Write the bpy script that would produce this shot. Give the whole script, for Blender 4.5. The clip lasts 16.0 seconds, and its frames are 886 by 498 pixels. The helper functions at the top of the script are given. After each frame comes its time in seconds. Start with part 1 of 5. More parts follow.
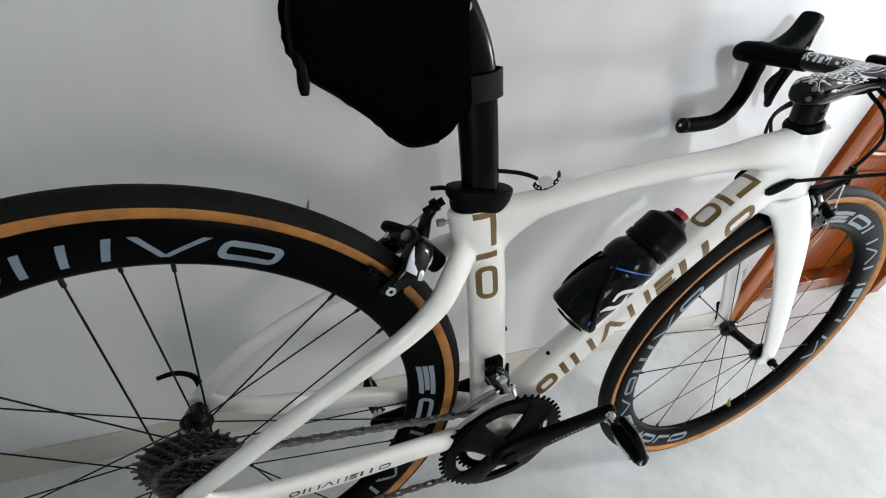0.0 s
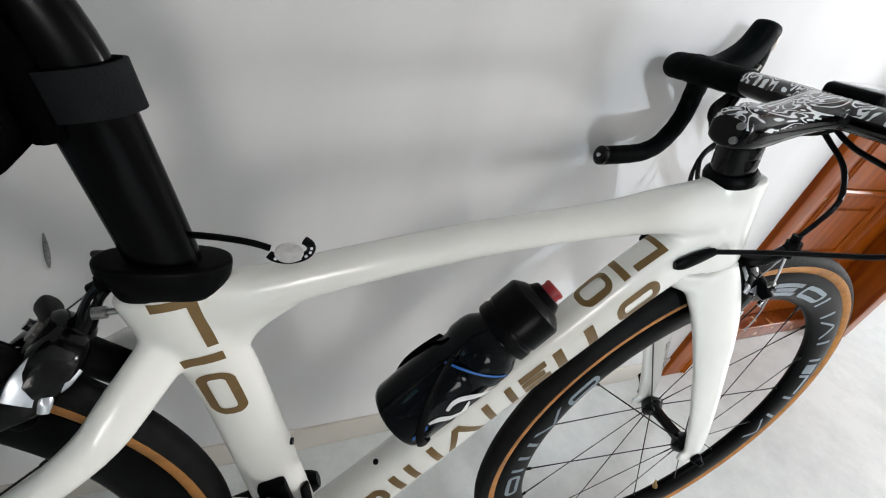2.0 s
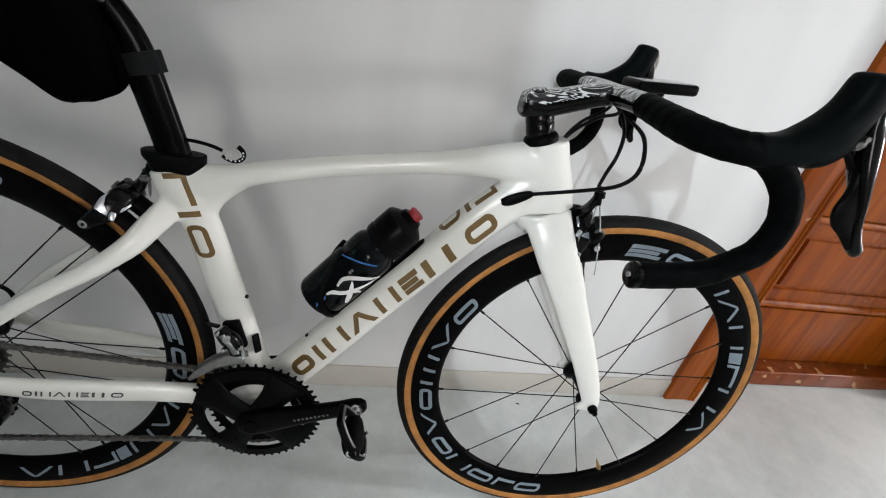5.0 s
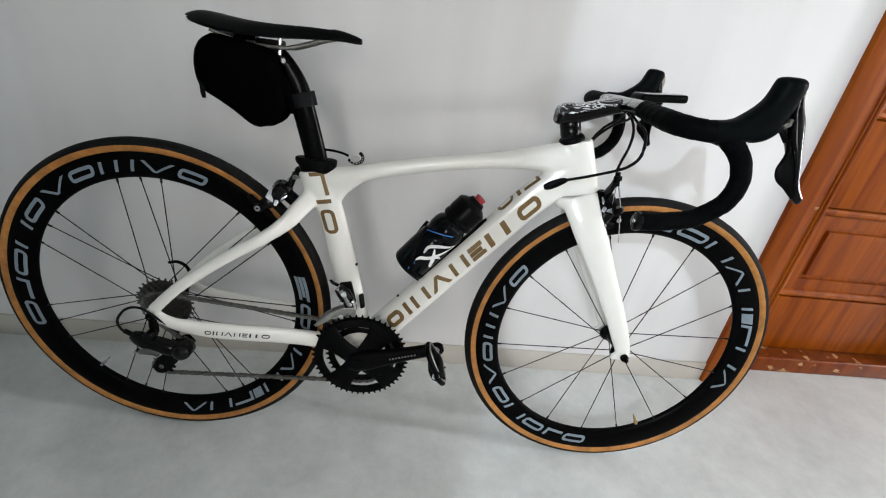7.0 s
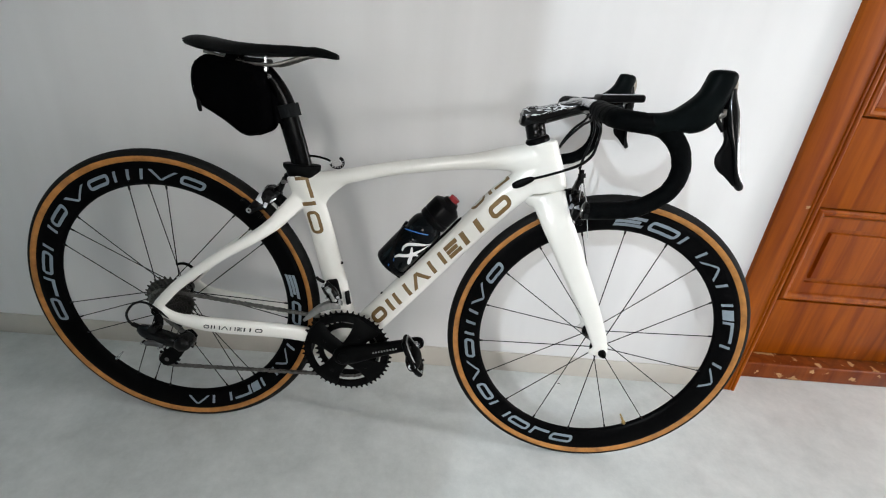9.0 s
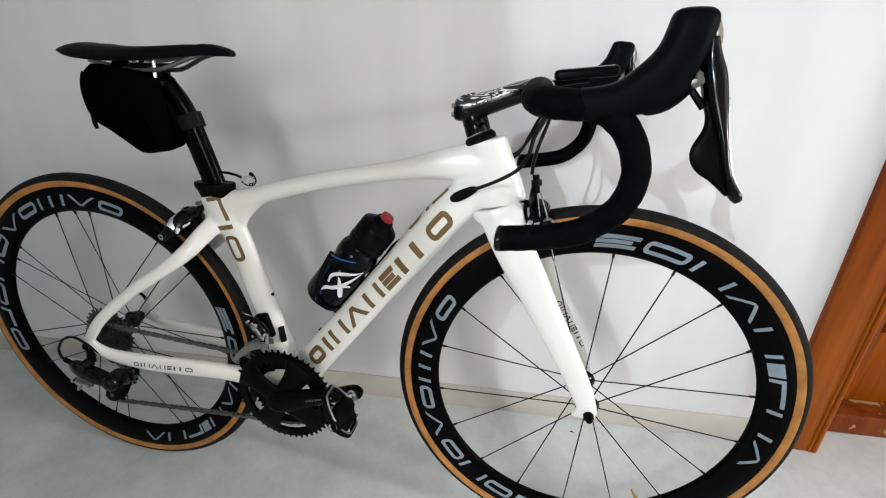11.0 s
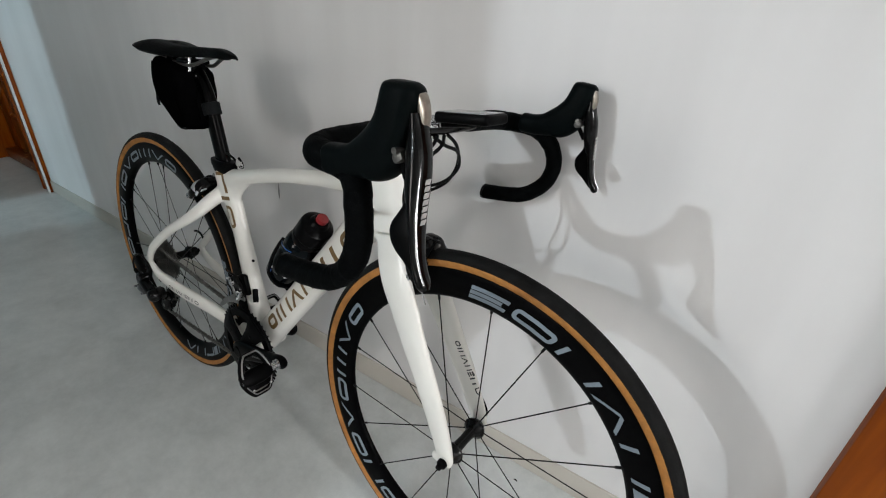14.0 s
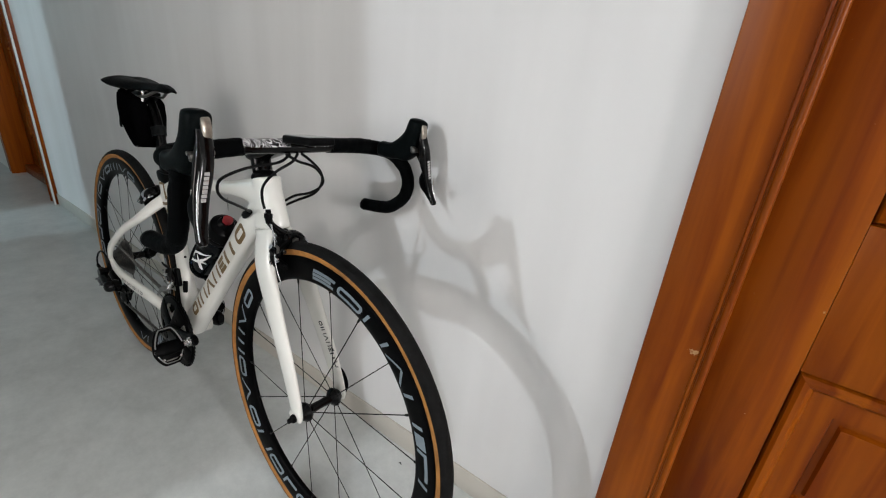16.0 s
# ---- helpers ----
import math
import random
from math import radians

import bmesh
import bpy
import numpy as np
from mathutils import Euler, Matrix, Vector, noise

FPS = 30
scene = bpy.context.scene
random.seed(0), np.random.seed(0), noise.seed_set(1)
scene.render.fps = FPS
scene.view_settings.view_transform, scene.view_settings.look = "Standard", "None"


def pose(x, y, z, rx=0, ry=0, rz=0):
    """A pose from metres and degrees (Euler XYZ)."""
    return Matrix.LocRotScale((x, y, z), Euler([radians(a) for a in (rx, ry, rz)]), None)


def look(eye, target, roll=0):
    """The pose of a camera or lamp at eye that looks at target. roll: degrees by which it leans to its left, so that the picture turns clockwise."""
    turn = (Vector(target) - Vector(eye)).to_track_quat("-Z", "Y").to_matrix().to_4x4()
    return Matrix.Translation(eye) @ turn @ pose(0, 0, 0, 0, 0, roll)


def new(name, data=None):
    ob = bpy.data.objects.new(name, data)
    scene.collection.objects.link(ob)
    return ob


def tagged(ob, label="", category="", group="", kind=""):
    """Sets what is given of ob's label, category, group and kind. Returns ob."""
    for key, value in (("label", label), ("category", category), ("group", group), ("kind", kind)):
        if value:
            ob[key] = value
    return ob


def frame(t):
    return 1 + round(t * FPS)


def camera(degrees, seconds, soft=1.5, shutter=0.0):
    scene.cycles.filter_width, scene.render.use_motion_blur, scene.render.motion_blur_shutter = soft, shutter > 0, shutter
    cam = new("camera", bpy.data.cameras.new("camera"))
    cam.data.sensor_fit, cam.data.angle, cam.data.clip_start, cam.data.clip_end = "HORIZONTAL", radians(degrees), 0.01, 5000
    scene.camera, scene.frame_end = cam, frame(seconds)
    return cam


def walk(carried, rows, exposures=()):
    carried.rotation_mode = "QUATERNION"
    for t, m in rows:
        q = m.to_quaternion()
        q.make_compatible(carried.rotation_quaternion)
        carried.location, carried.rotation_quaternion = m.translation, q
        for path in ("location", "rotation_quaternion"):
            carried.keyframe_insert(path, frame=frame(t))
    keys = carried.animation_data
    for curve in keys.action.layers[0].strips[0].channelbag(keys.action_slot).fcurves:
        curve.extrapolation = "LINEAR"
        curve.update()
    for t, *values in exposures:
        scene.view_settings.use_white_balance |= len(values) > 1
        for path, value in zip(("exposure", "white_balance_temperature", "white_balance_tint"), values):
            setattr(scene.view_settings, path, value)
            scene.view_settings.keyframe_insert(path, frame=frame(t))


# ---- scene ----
cam = camera(90.3, 16.0, soft=1.1)
PATH = [
    (0, (-0.897, -0.592, 0.873), (-0.088, 0.856, -0.245), 12.6),
    (0.5, (-0.843, -0.556, 0.858), (0.007, 0.866, -0.263), 14.0),
    (1, (-0.769, -0.519, 0.859), (0.098, 0.895, -0.26), 15.2),
    (1.5, (-0.698, -0.498, 0.864), (0.161, 0.922, -0.252), 16.3),
    (2, (-0.627, -0.488, 0.876), (0.227, 0.935, -0.241), 16.9),
    (2.5, (-0.554, -0.496, 0.884), (0.279, 0.956, -0.211), 16.4),
    (3, (-0.53, -0.515, 0.891), (0.29, 0.98, -0.155), 15.8),
    (3.5, (-0.505, -0.57, 0.903), (0.299, 0.966, -0.094), 15.5),
    (4, (-0.502, -0.646, 0.907), (0.266, 0.916, -0.079), 14.7),
    (4.5, (-0.485, -0.726, 0.917), (0.142, 0.886, -0.086), 12.7),
    (5, (-0.429, -0.811, 0.912), (-0.041, 0.877, -0.087), 12.2),
    (7.5, (-0.502, -1.107, 0.931), (-0.346, 0.689, 0.065), 7.3),
    (8, (-0.467, -1.145, 0.936), (-0.365, 0.668, 0.098), 6.4),
    (10.5, (-0.228, -0.981, 0.878), (-0.396, 0.829, 0.045), 1.8),
    (11, (-0.14, -0.908, 0.892), (-0.45, 0.879, 0.049), -0.3),
    (11.5, (-0.055, -0.863, 0.923), (-0.389, 0.916, 0.073), -0.8),
    (12, (-0.029, -0.855, 0.942), (-0.392, 0.905, 0.064), -1.1),
    (12.5, (0.024, -0.812, 0.948), (-0.437, 0.921, 0.062), -0.9),
    (13, (0.075, -0.78, 0.969), (-0.666, 0.823, 0.032), 0.3),
    (13.5, (0.165, -0.754, 0.966), (-0.805, 0.717, 0.019), 0.9),
    (14, (0.235, -0.746, 0.961), (-0.722, 0.757, 0.052), 3.7),
    (14.5, (0.307, -0.77, 0.965), (-0.632, 0.768, 0.098), 4.4),
    (15, (0.386, -0.774, 0.97), (-0.571, 0.777, 0.147), 5.2),
    (15.5, (0.504, -0.729, 0.977), (-0.524, 0.797, 0.194), 5.6),
    (16, (0.585, -0.729, 0.995), (-0.468, 0.788, 0.228), 5.3),
]
walk(cam, [(t, look(eye, target, roll)) for t, eye, target, roll in PATH], [(0, 0.20, 6160, 10), (1.5, 0.14, 6240, 10), (3.5, -0.04, 6250, 10), (4.2, 0.0, 6250, 10), (5, -0.14, 6280, 10), (8, 0.12, 6260, 10), (10.5, 0.10, 6320, 10), (12, 0.16, 6280, 9.5), (13, 0.06, 6120, 9.5), (13.6, -0.26, 6320, 10), (14.5, -0.38, 6360, 10), (16, -0.34, 6440, 11)])

# ---- world, light ----
world = bpy.data.worlds.new("world")
scene.world = world
world.use_nodes = True
wn = world.node_tree
sky = wn.nodes.new("ShaderNodeTexSky")
sky.sky_type, sky.sun_disc = "NISHITA", False
sky.sun_elevation, sky.sun_rotation = radians(35), radians(60)
wn.nodes["Background"].inputs["Strength"].default_value = 0.1
wn.links.new(sky.outputs["Color"], wn.nodes["Background"].inputs["Color"])

ROOM_X0, ROOM_X1, ROOM_Y0, ROOM_H = -5.2, 5.0, -2.35, 2.6
BACK_Y = -4.2


def area_lamp(name, eye, target, sx, sy, watts, colour):
    data = bpy.data.lights.new(name, "AREA")
    data.shape, data.size, data.size_y, data.energy, data.color = "RECTANGLE", sx, sy, watts, colour
    lamp = new(name, data)
    lamp.matrix_world = look(eye, target)
    return lamp


# a lamp in the room across the corridor, shining through its doorway; daylight from both ends of the corridor; two
# unseen lights added in the back room
area_lamp("room_lamp_light", (-1.25, -3.1, 2.02), (0.1, 0, 0.6), 0.016, 0.016, 35, (0.86, 0.945, 1.0))
area_lamp("window_light_east", (4.96, -1.25, 1.78), (0, -0.9, 0.4), 0.42, 0.52, 120, (1.0, 0.975, 0.955))
# unseen fill light, added to brighten the middle of the wall and the bicycle
area_lamp("fill_light_opposite", (-1.10, -4.17, 1.5), (-0.3, 0, 0.6), 1.05, 1.0, 44, (1.0, 0.93, 0.86))
area_lamp("window_light_west", (-5.16, -1.1, 1.45), (0, -1.1, 0.9), 1.0, 1.1, 2.5, (0.42, 0.95, 1.0))
# unseen narrow lamp, added to throw the bright strip on the far wall
area_lamp("strip_light_back", (-3.11, -4.17, 1.5), (-3.2, 0, 0.9), 0.05, 0.8, 64, (0.66, 0.90, 1.0))


# ---- materials ----
def material(name, base, rough=0.5, metal=0.0, vary=0.0, scale=20.0, bump=0.0, bump_scale=200.0, coat=0.0, spec=0.5):
    m = bpy.data.materials.new(name)
    m.use_nodes = True
    t = m.node_tree
    b = t.nodes["Principled BSDF"]
    b.inputs["Base Color"].default_value = (*base, 1)
    b.inputs["Roughness"].default_value = rough
    b.inputs["Metallic"].default_value = metal
    b.inputs["Coat Weight"].default_value = coat
    b.inputs["Coat Roughness"].default_value = 0.06
    b.inputs["Specular IOR Level"].default_value = spec
    co = t.nodes.new("ShaderNodeTexCoord")
    if vary > 0:
        n1 = t.nodes.new("ShaderNodeTexNoise")
        n1.inputs["Scale"].default_value, n1.inputs["Detail"].default_value = scale, 6
        n1.inputs["Roughness"].default_value = 0.65
        t.links.new(co.outputs["Object"], n1.inputs["Vector"])
        ramp = t.nodes.new("ShaderNodeValToRGB")
        lo = tuple(c * (1 - vary) for c in base)
        hi = tuple(min(1, c * (1 + vary)) for c in base)
        ramp.color_ramp.elements[0].color, ramp.color_ramp.elements[1].color = (*lo, 1), (*hi, 1)
        ramp.color_ramp.elements[0].position, ramp.color_ramp.elements[1].position = 0.3, 0.7
        t.links.new(n1.outputs["Fac"], ramp.inputs["Fac"])
        t.links.new(ramp.outputs["Color"], b.inputs["Base Color"])
    if bump > 0:
        n2 = t.nodes.new("ShaderNodeTexNoise")
        n2.inputs["Scale"].default_value, n2.inputs["Detail"].default_value = bump_scale, 3
        t.links.new(co.outputs["Object"], n2.inputs["Vector"])
        bp = t.nodes.new("ShaderNodeBump")
        bp.inputs["Strength"].default_value, bp.inputs["Distance"].default_value = bump, 0.002
        t.links.new(n2.outputs["Fac"], bp.inputs["Height"])
        t.links.new(bp.outputs["Normal"], b.inputs["Normal"])
    return m


M_WHITE = material("pearl_white_paint", (0.80, 0.79, 0.74), 0.28, vary=0.03, scale=9, coat=0.6)
M_BLACK = material("gloss_black_carbon", (0.0014, 0.0014, 0.0015), 0.14, vary=0.3, scale=60, coat=0.0, spec=0.2)
M_POST = material("black_seatpost_carbon", (0.0005, 0.0005, 0.0006), 0.2, vary=0.3, scale=60, spec=0.085)
M_TAGDISC = material("pale_grey_print", (0.42, 0.41, 0.40), 0.55, vary=0.15, scale=300)
M_SATIN = material("satin_black", (0.0018, 0.0019, 0.0021), 0.42, vary=0.3, scale=80, bump=0.08, bump_scale=600, spec=0.05)
M_HOOD = material("black_rubber_hood", (0.0027, 0.0040, 0.0042), 0.40, vary=0.3, scale=70, bump=0.12, bump_scale=900, spec=0.022)
M_TAPE = material("black_bar_tape", (0.0023, 0.0027, 0.0029), 0.5, vary=0.35, scale=120, bump=0.4, bump_scale=700, spec=0.012)
M_TREAD = material("tyre_tread_rubber", (0.0065, 0.0065, 0.0065), 0.7, vary=0.42, scale=60, bump=0.3, bump_scale=900, spec=0.12)
M_TAN = material("tan_tyre_sidewall", (0.38, 0.158, 0.030), 0.6, vary=0.34, scale=38, bump=0.3, bump_scale=900)
M_RIM = material("black_carbon_rim", (0.0018, 0.0018, 0.0020), 0.33, vary=0.3, scale=90, spec=0.03)
M_RIMDECAL = material("grey_rim_print", (0.20, 0.245, 0.285), 0.4, vary=0.1, scale=60)
M_GOLD = material("dull_gold_print", (0.165, 0.098, 0.030), 0.35, metal=0.2, vary=0.12, scale=60)
M_STEEL = material("polished_steel", (0.55, 0.56, 0.57), 0.25, metal=1.0, vary=0.1, scale=80)
M_DARKSTEEL = material("dark_greased_steel", (0.16, 0.155, 0.145), 0.4, metal=0.9, vary=0.4, scale=120)
M_CASSETTE = material("worn_grey_steel", (0.105, 0.102, 0.094), 0.36, metal=0.9, vary=0.4, scale=150)
M_CRANK = material("dark_anodised_crank", (0.0016, 0.0017, 0.0019), 0.35, vary=0.3, scale=70, spec=0.05)
M_NOSE = material("bronze_grey_alloy", (0.30, 0.27, 0.23), 0.32, metal=0.9, vary=0.25, scale=120)
M_FDPLATE = material("brushed_grey_steel", (0.25, 0.25, 0.245), 0.35, metal=0.9, vary=0.2, scale=120)
M_SPOKE = material("black_spoke", (0.007, 0.007, 0.007), 0.35, spec=0.12)
M_CABLE = material("black_cable_housing", (0.006, 0.006, 0.0065), 0.35, spec=0.08)
M_BOTTLE = material("smoked_black_bottle_plastic", (0.0014, 0.0023, 0.0032), 0.10, vary=0.4, scale=25, coat=0.0, spec=0.13)
M_CAP = material("black_cap_plastic", (0.0023, 0.0023, 0.0027), 0.28, vary=0.2, scale=60, spec=0.06)
M_RED = material("red_rubber_valve", (0.30, 0.013, 0.018), 0.45, vary=0.1, scale=90)
M_BLUE = material("blue_print", (0.02, 0.12, 0.42), 0.4)
M_WHITEPRINT = material("white_print", (0.75, 0.75, 0.75), 0.45)
M_NYLON = material("black_woven_nylon", (0.0018, 0.0018, 0.0020), 0.85, vary=0.3, scale=90, bump=0.5, bump_scale=1400, spec=0.0)
M_STRAP = material("grey_reflective_strap", (0.0050, 0.0062, 0.0068), 0.6, vary=0.35, scale=60, bump=0.3, bump_scale=900, spec=0.10)
M_SADDLE = material("matte_black_saddle_cover", (0.0023, 0.0027, 0.0029), 0.45, vary=0.3, scale=60, bump=0.2, bump_scale=800, spec=0.045)
M_SCREEN = material("grey_lcd_screen", (0.30, 0.31, 0.32), 0.12, vary=0.05, scale=30, coat=0.5)
M_GREY = material("dark_grey_paint", (0.045, 0.047, 0.05), 0.35, vary=0.15, scale=70)


def graphic_material():
    """Black lacquer with white flowing brush-like line work."""
    m = bpy.data.materials.new("black_and_white_flourish")
    m.use_nodes = True
    t = m.node_tree
    b = t.nodes["Principled BSDF"]
    b.inputs["Roughness"].default_value, b.inputs["Coat Weight"].default_value = 0.25, 0.4
    co = t.nodes.new("ShaderNodeTexCoord")
    n1 = t.nodes.new("ShaderNodeTexNoise")
    for k, v in (("Scale", 17.0), ("Detail", 1.2), ("Distortion", 3.2)):
        n1.inputs[k].default_value = v
    mp = t.nodes.new("ShaderNodeMapping")
    mp.inputs["Scale"].default_value = (0.55, 1.25, 1.25)
    t.links.new(co.outputs["Object"], mp.inputs["Vector"])
    t.links.new(mp.outputs["Vector"], n1.inputs["Vector"])
    ml = t.nodes.new("ShaderNodeMath")
    ml.operation = "MULTIPLY"
    ml.inputs[1].default_value = 9.0
    t.links.new(n1.outputs["Fac"], ml.inputs[0])
    fr = t.nodes.new("ShaderNodeMath")
    fr.operation = "FRACT"
    t.links.new(ml.outputs[0], fr.inputs[0])
    r = t.nodes.new("ShaderNodeValToRGB")
    e = r.color_ramp.elements
    e[0].position, e[0].color = 0.49, (0.010, 0.010, 0.011, 1)
    e[1].position, e[1].color = 0.55, (0.66, 0.67, 0.68, 1)
    for pos, col in ((0.88, (0.66, 0.67, 0.68, 1)), (0.94, (0.010, 0.010, 0.011, 1))):
        q = e.new(pos)
        q.color = col
    t.links.new(fr.outputs[0], r.inputs["Fac"])
    t.links.new(r.outputs["Color"], b.inputs["Base Color"])
    return m


M_GRAPHIC = graphic_material()


def wall_material():
    m = bpy.data.materials.new("off_white_wall_paint")
    m.use_nodes = True
    t = m.node_tree
    b = t.nodes["Principled BSDF"]
    b.inputs["Roughness"].default_value = 0.5
    b.inputs["Specular IOR Level"].default_value = 0.35
    co = t.nodes.new("ShaderNodeTexCoord")
    n1 = t.nodes.new("ShaderNodeTexNoise")
    n1.inputs["Scale"].default_value, n1.inputs["Detail"].default_value = 1.4, 5
    mp = t.nodes.new("ShaderNodeMapping")
    mp.inputs["Scale"].default_value = (4.2, 4.2, 0.45)
    n2 = t.nodes.new("ShaderNodeTexNoise")
    n2.inputs["Scale"].default_value, n2.inputs["Detail"].default_value = 2.0, 3
    t.links.new(co.outputs["Object"], n1.inputs["Vector"])
    t.links.new(co.outputs["Object"], mp.inputs["Vector"])
    t.links.new(mp.outputs["Vector"], n2.inputs["Vector"])
    mx = t.nodes.new("ShaderNodeMath")
    mx.operation = "MULTIPLY_ADD"
    mx.inputs[1].default_value = 0.42
    t.links.new(n2.outputs["Fac"], mx.inputs[0])
    mh = t.nodes.new("ShaderNodeMath")
    mh.operation = "MULTIPLY"
    mh.inputs[1].default_value = 0.58
    t.links.new(n1.outputs["Fac"], mh.inputs[0])
    t.links.new(mh.outputs[0], mx.inputs[2])
    r = t.nodes.new("ShaderNodeValToRGB")
    e = r.color_ramp.elements
    e[0].position, e[0].color = 0.35, (0.675, 0.667, 0.66, 1)
    e[1].position, e[1].color = 0.65, (0.78, 0.775, 0.77, 1)
    t.links.new(mx.outputs[0], r.inputs["Fac"])
    t.links.new(r.outputs["Color"], b.inputs["Base Color"])
    n3 = t.nodes.new("ShaderNodeTexNoise")
    n3.inputs["Scale"].default_value, n3.inputs["Detail"].default_value = 90, 4
    t.links.new(co.outputs["Object"], n3.inputs["Vector"])
    bp = t.nodes.new("ShaderNodeBump")
    bp.inputs["Strength"].default_value, bp.inputs["Distance"].default_value = 0.12, 0.001
    t.links.new(n3.outputs["Fac"], bp.inputs["Height"])
    t.links.new(bp.outputs["Normal"], b.inputs["Normal"])
    return m


def floor_material():
    m = bpy.data.materials.new("mottled_grey_vinyl")
    m.use_nodes = True
    t = m.node_tree
    b = t.nodes["Principled BSDF"]
    co = t.nodes.new("ShaderNodeTexCoord")
    n1 = t.nodes.new("ShaderNodeTexNoise")
    n1.inputs["Scale"].default_value, n1.inputs["Detail"].default_value, n1.inputs["Roughness"].default_value = 9, 10, 0.78
    n2 = t.nodes.new("ShaderNodeTexNoise")
    n2.inputs["Scale"].default_value, n2.inputs["Detail"].default_value = 1.3, 4
    for n in (n1, n2):
        t.links.new(co.outputs["Object"], n.inputs["Vector"])
    mx = t.nodes.new("ShaderNodeMath")
    mx.operation = "ADD"
    t.links.new(n1.outputs["Fac"], mx.inputs[0])
    t.links.new(n2.outputs["Fac"], mx.inputs[1])
    hf = t.nodes.new("ShaderNodeMath")
    hf.operation = "MULTIPLY"
    hf.inputs[1].default_value = 0.5
    t.links.new(mx.outputs[0], hf.inputs[0])
    r = t.nodes.new("ShaderNodeValToRGB")
    e = r.color_ramp.elements
    e[0].position, e[0].color = 0.38, (0.47, 0.495, 0.485, 1)
    e[1].position, e[1].color = 0.62, (0.70, 0.72, 0.705, 1)
    t.links.new(hf.outputs[0], r.inputs["Fac"])
    t.links.new(r.outputs["Color"], b.inputs["Base Color"])
    mr = t.nodes.new("ShaderNodeMapRange")
    mr.inputs["To Min"].default_value, mr.inputs["To Max"].default_value = 0.22, 0.48
    t.links.new(n1.outputs["Fac"], mr.inputs["Value"])
    t.links.new(mr.outputs["Result"], b.inputs["Roughness"])
    bp = t.nodes.new("ShaderNodeBump")
    bp.inputs["Strength"].default_value, bp.inputs["Distance"].default_value = 0.1, 0.001
    t.links.new(n1.outputs["Fac"], bp.inputs["Height"])
    t.links.new(bp.outputs["Normal"], b.inputs["Normal"])
    return m


def wood_material(name, dark, light, rough, chip=0.725):
    m = bpy.data.materials.new(name)
    m.use_nodes = True
    t = m.node_tree
    b = t.nodes["Principled BSDF"]
    co = t.nodes.new("ShaderNodeTexCoord")
    mp = t.nodes.new("ShaderNodeMapping")
    mp.inputs["Scale"].default_value = (26, 26, 1.6)
    t.links.new(co.outputs["Object"], mp.inputs["Vector"])
    n1 = t.nodes.new("ShaderNodeTexNoise")
    n1.inputs["Scale"].default_value, n1.inputs["Detail"].default_value, n1.inputs["Distortion"].default_value = 1.3, 7, 0.6
    t.links.new(mp.outputs["Vector"], n1.inputs["Vector"])
    r = t.nodes.new("ShaderNodeValToRGB")
    e = r.color_ramp.elements
    e[0].position, e[0].color = 0.32, (*dark, 1)
    e[1].position, e[1].color = 0.68, (*light, 1)
    t.links.new(n1.outputs["Fac"], r.inputs["Fac"])
    # worn spots where the varnish has chipped to pale wood
    n2 = t.nodes.new("ShaderNodeTexNoise")
    n2.inputs["Scale"].default_value, n2.inputs["Detail"].default_value = 30, 6
    t.links.new(co.outputs["Object"], n2.inputs["Vector"])
    c = t.nodes.new("ShaderNodeValToRGB")
    c.color_ramp.elements[0].position, c.color_ramp.elements[1].position = chip, chip + 0.02
    t.links.new(n2.outputs["Fac"], c.inputs["Fac"])
    mx = t.nodes.new("ShaderNodeMix")
    mx.data_type = "RGBA"
    mx.inputs["B"].default_value = (0.50, 0.30, 0.14, 1)
    t.links.new(c.outputs["Color"], mx.inputs["Factor"])
    t.links.new(r.outputs["Color"], mx.inputs["A"])
    t.links.new(mx.outputs["Result"], b.inputs["Base Color"])
    b.inputs["Roughness"].default_value = rough
    b.inputs["Coat Weight"].default_value = 0.0
    b.inputs["Specular IOR Level"].default_value = 0.17
    bp = t.nodes.new("ShaderNodeBump")
    bp.inputs["Strength"].default_value, bp.inputs["Distance"].default_value = 0.15, 0.001
    t.links.new(n1.outputs["Fac"], bp.inputs["Height"])
    t.links.new(bp.outputs["Normal"], b.inputs["Normal"])
    return m


M_WALL, M_FLOOR = wall_material(), floor_material()
M_WOOD = wood_material("varnished_brown_wood", (0.165, 0.027, 0.0004), (0.315, 0.076, 0.0015), 0.36)
M_WOODRED = wood_material("red_brown_wood", (0.12, 0.022, 0.003), (0.21, 0.048, 0.007), 0.33, 0.63)
M_SKIRT = material("beige_vinyl_skirting", (0.50, 0.47, 0.42), 0.45, vary=0.06, scale=6, bump=0.1, bump_scale=150)
M_CEIL = material("white_ceiling_paint", (0.78, 0.78, 0.77), 0.8, vary=0.02, scale=3)
M_TRIM = material("white_painted_trim", (0.74, 0.74, 0.73), 0.4, vary=0.03, scale=8)
M_GLASS = material("window_pane_glass", (0.95, 0.98, 1.0), 0.02)
M_GLASS.node_tree.nodes["Principled BSDF"].inputs["Transmission Weight"].default_value = 1.0


# ---- mesh helpers ----
def link_mesh(name, bm, mats, parent=None, angle=38):
    me = bpy.data.meshes.new(name)
    bmesh.ops.recalc_face_normals(bm, faces=bm.faces)
    bm.to_mesh(me)
    bm.free()
    for m in (mats if isinstance(mats, (list, tuple)) else [mats]):
        me.materials.append(m)
    me.shade_smooth()
    me.set_sharp_from_angle(angle=radians(angle))
    ob = new(name, me)
    ob.parent = parent
    return ob


def part(name, bm, mats, parent, label="", angle=38):
    ob = link_mesh(name, bm, mats, parent, angle)
    return tagged(ob, label) if label else ob


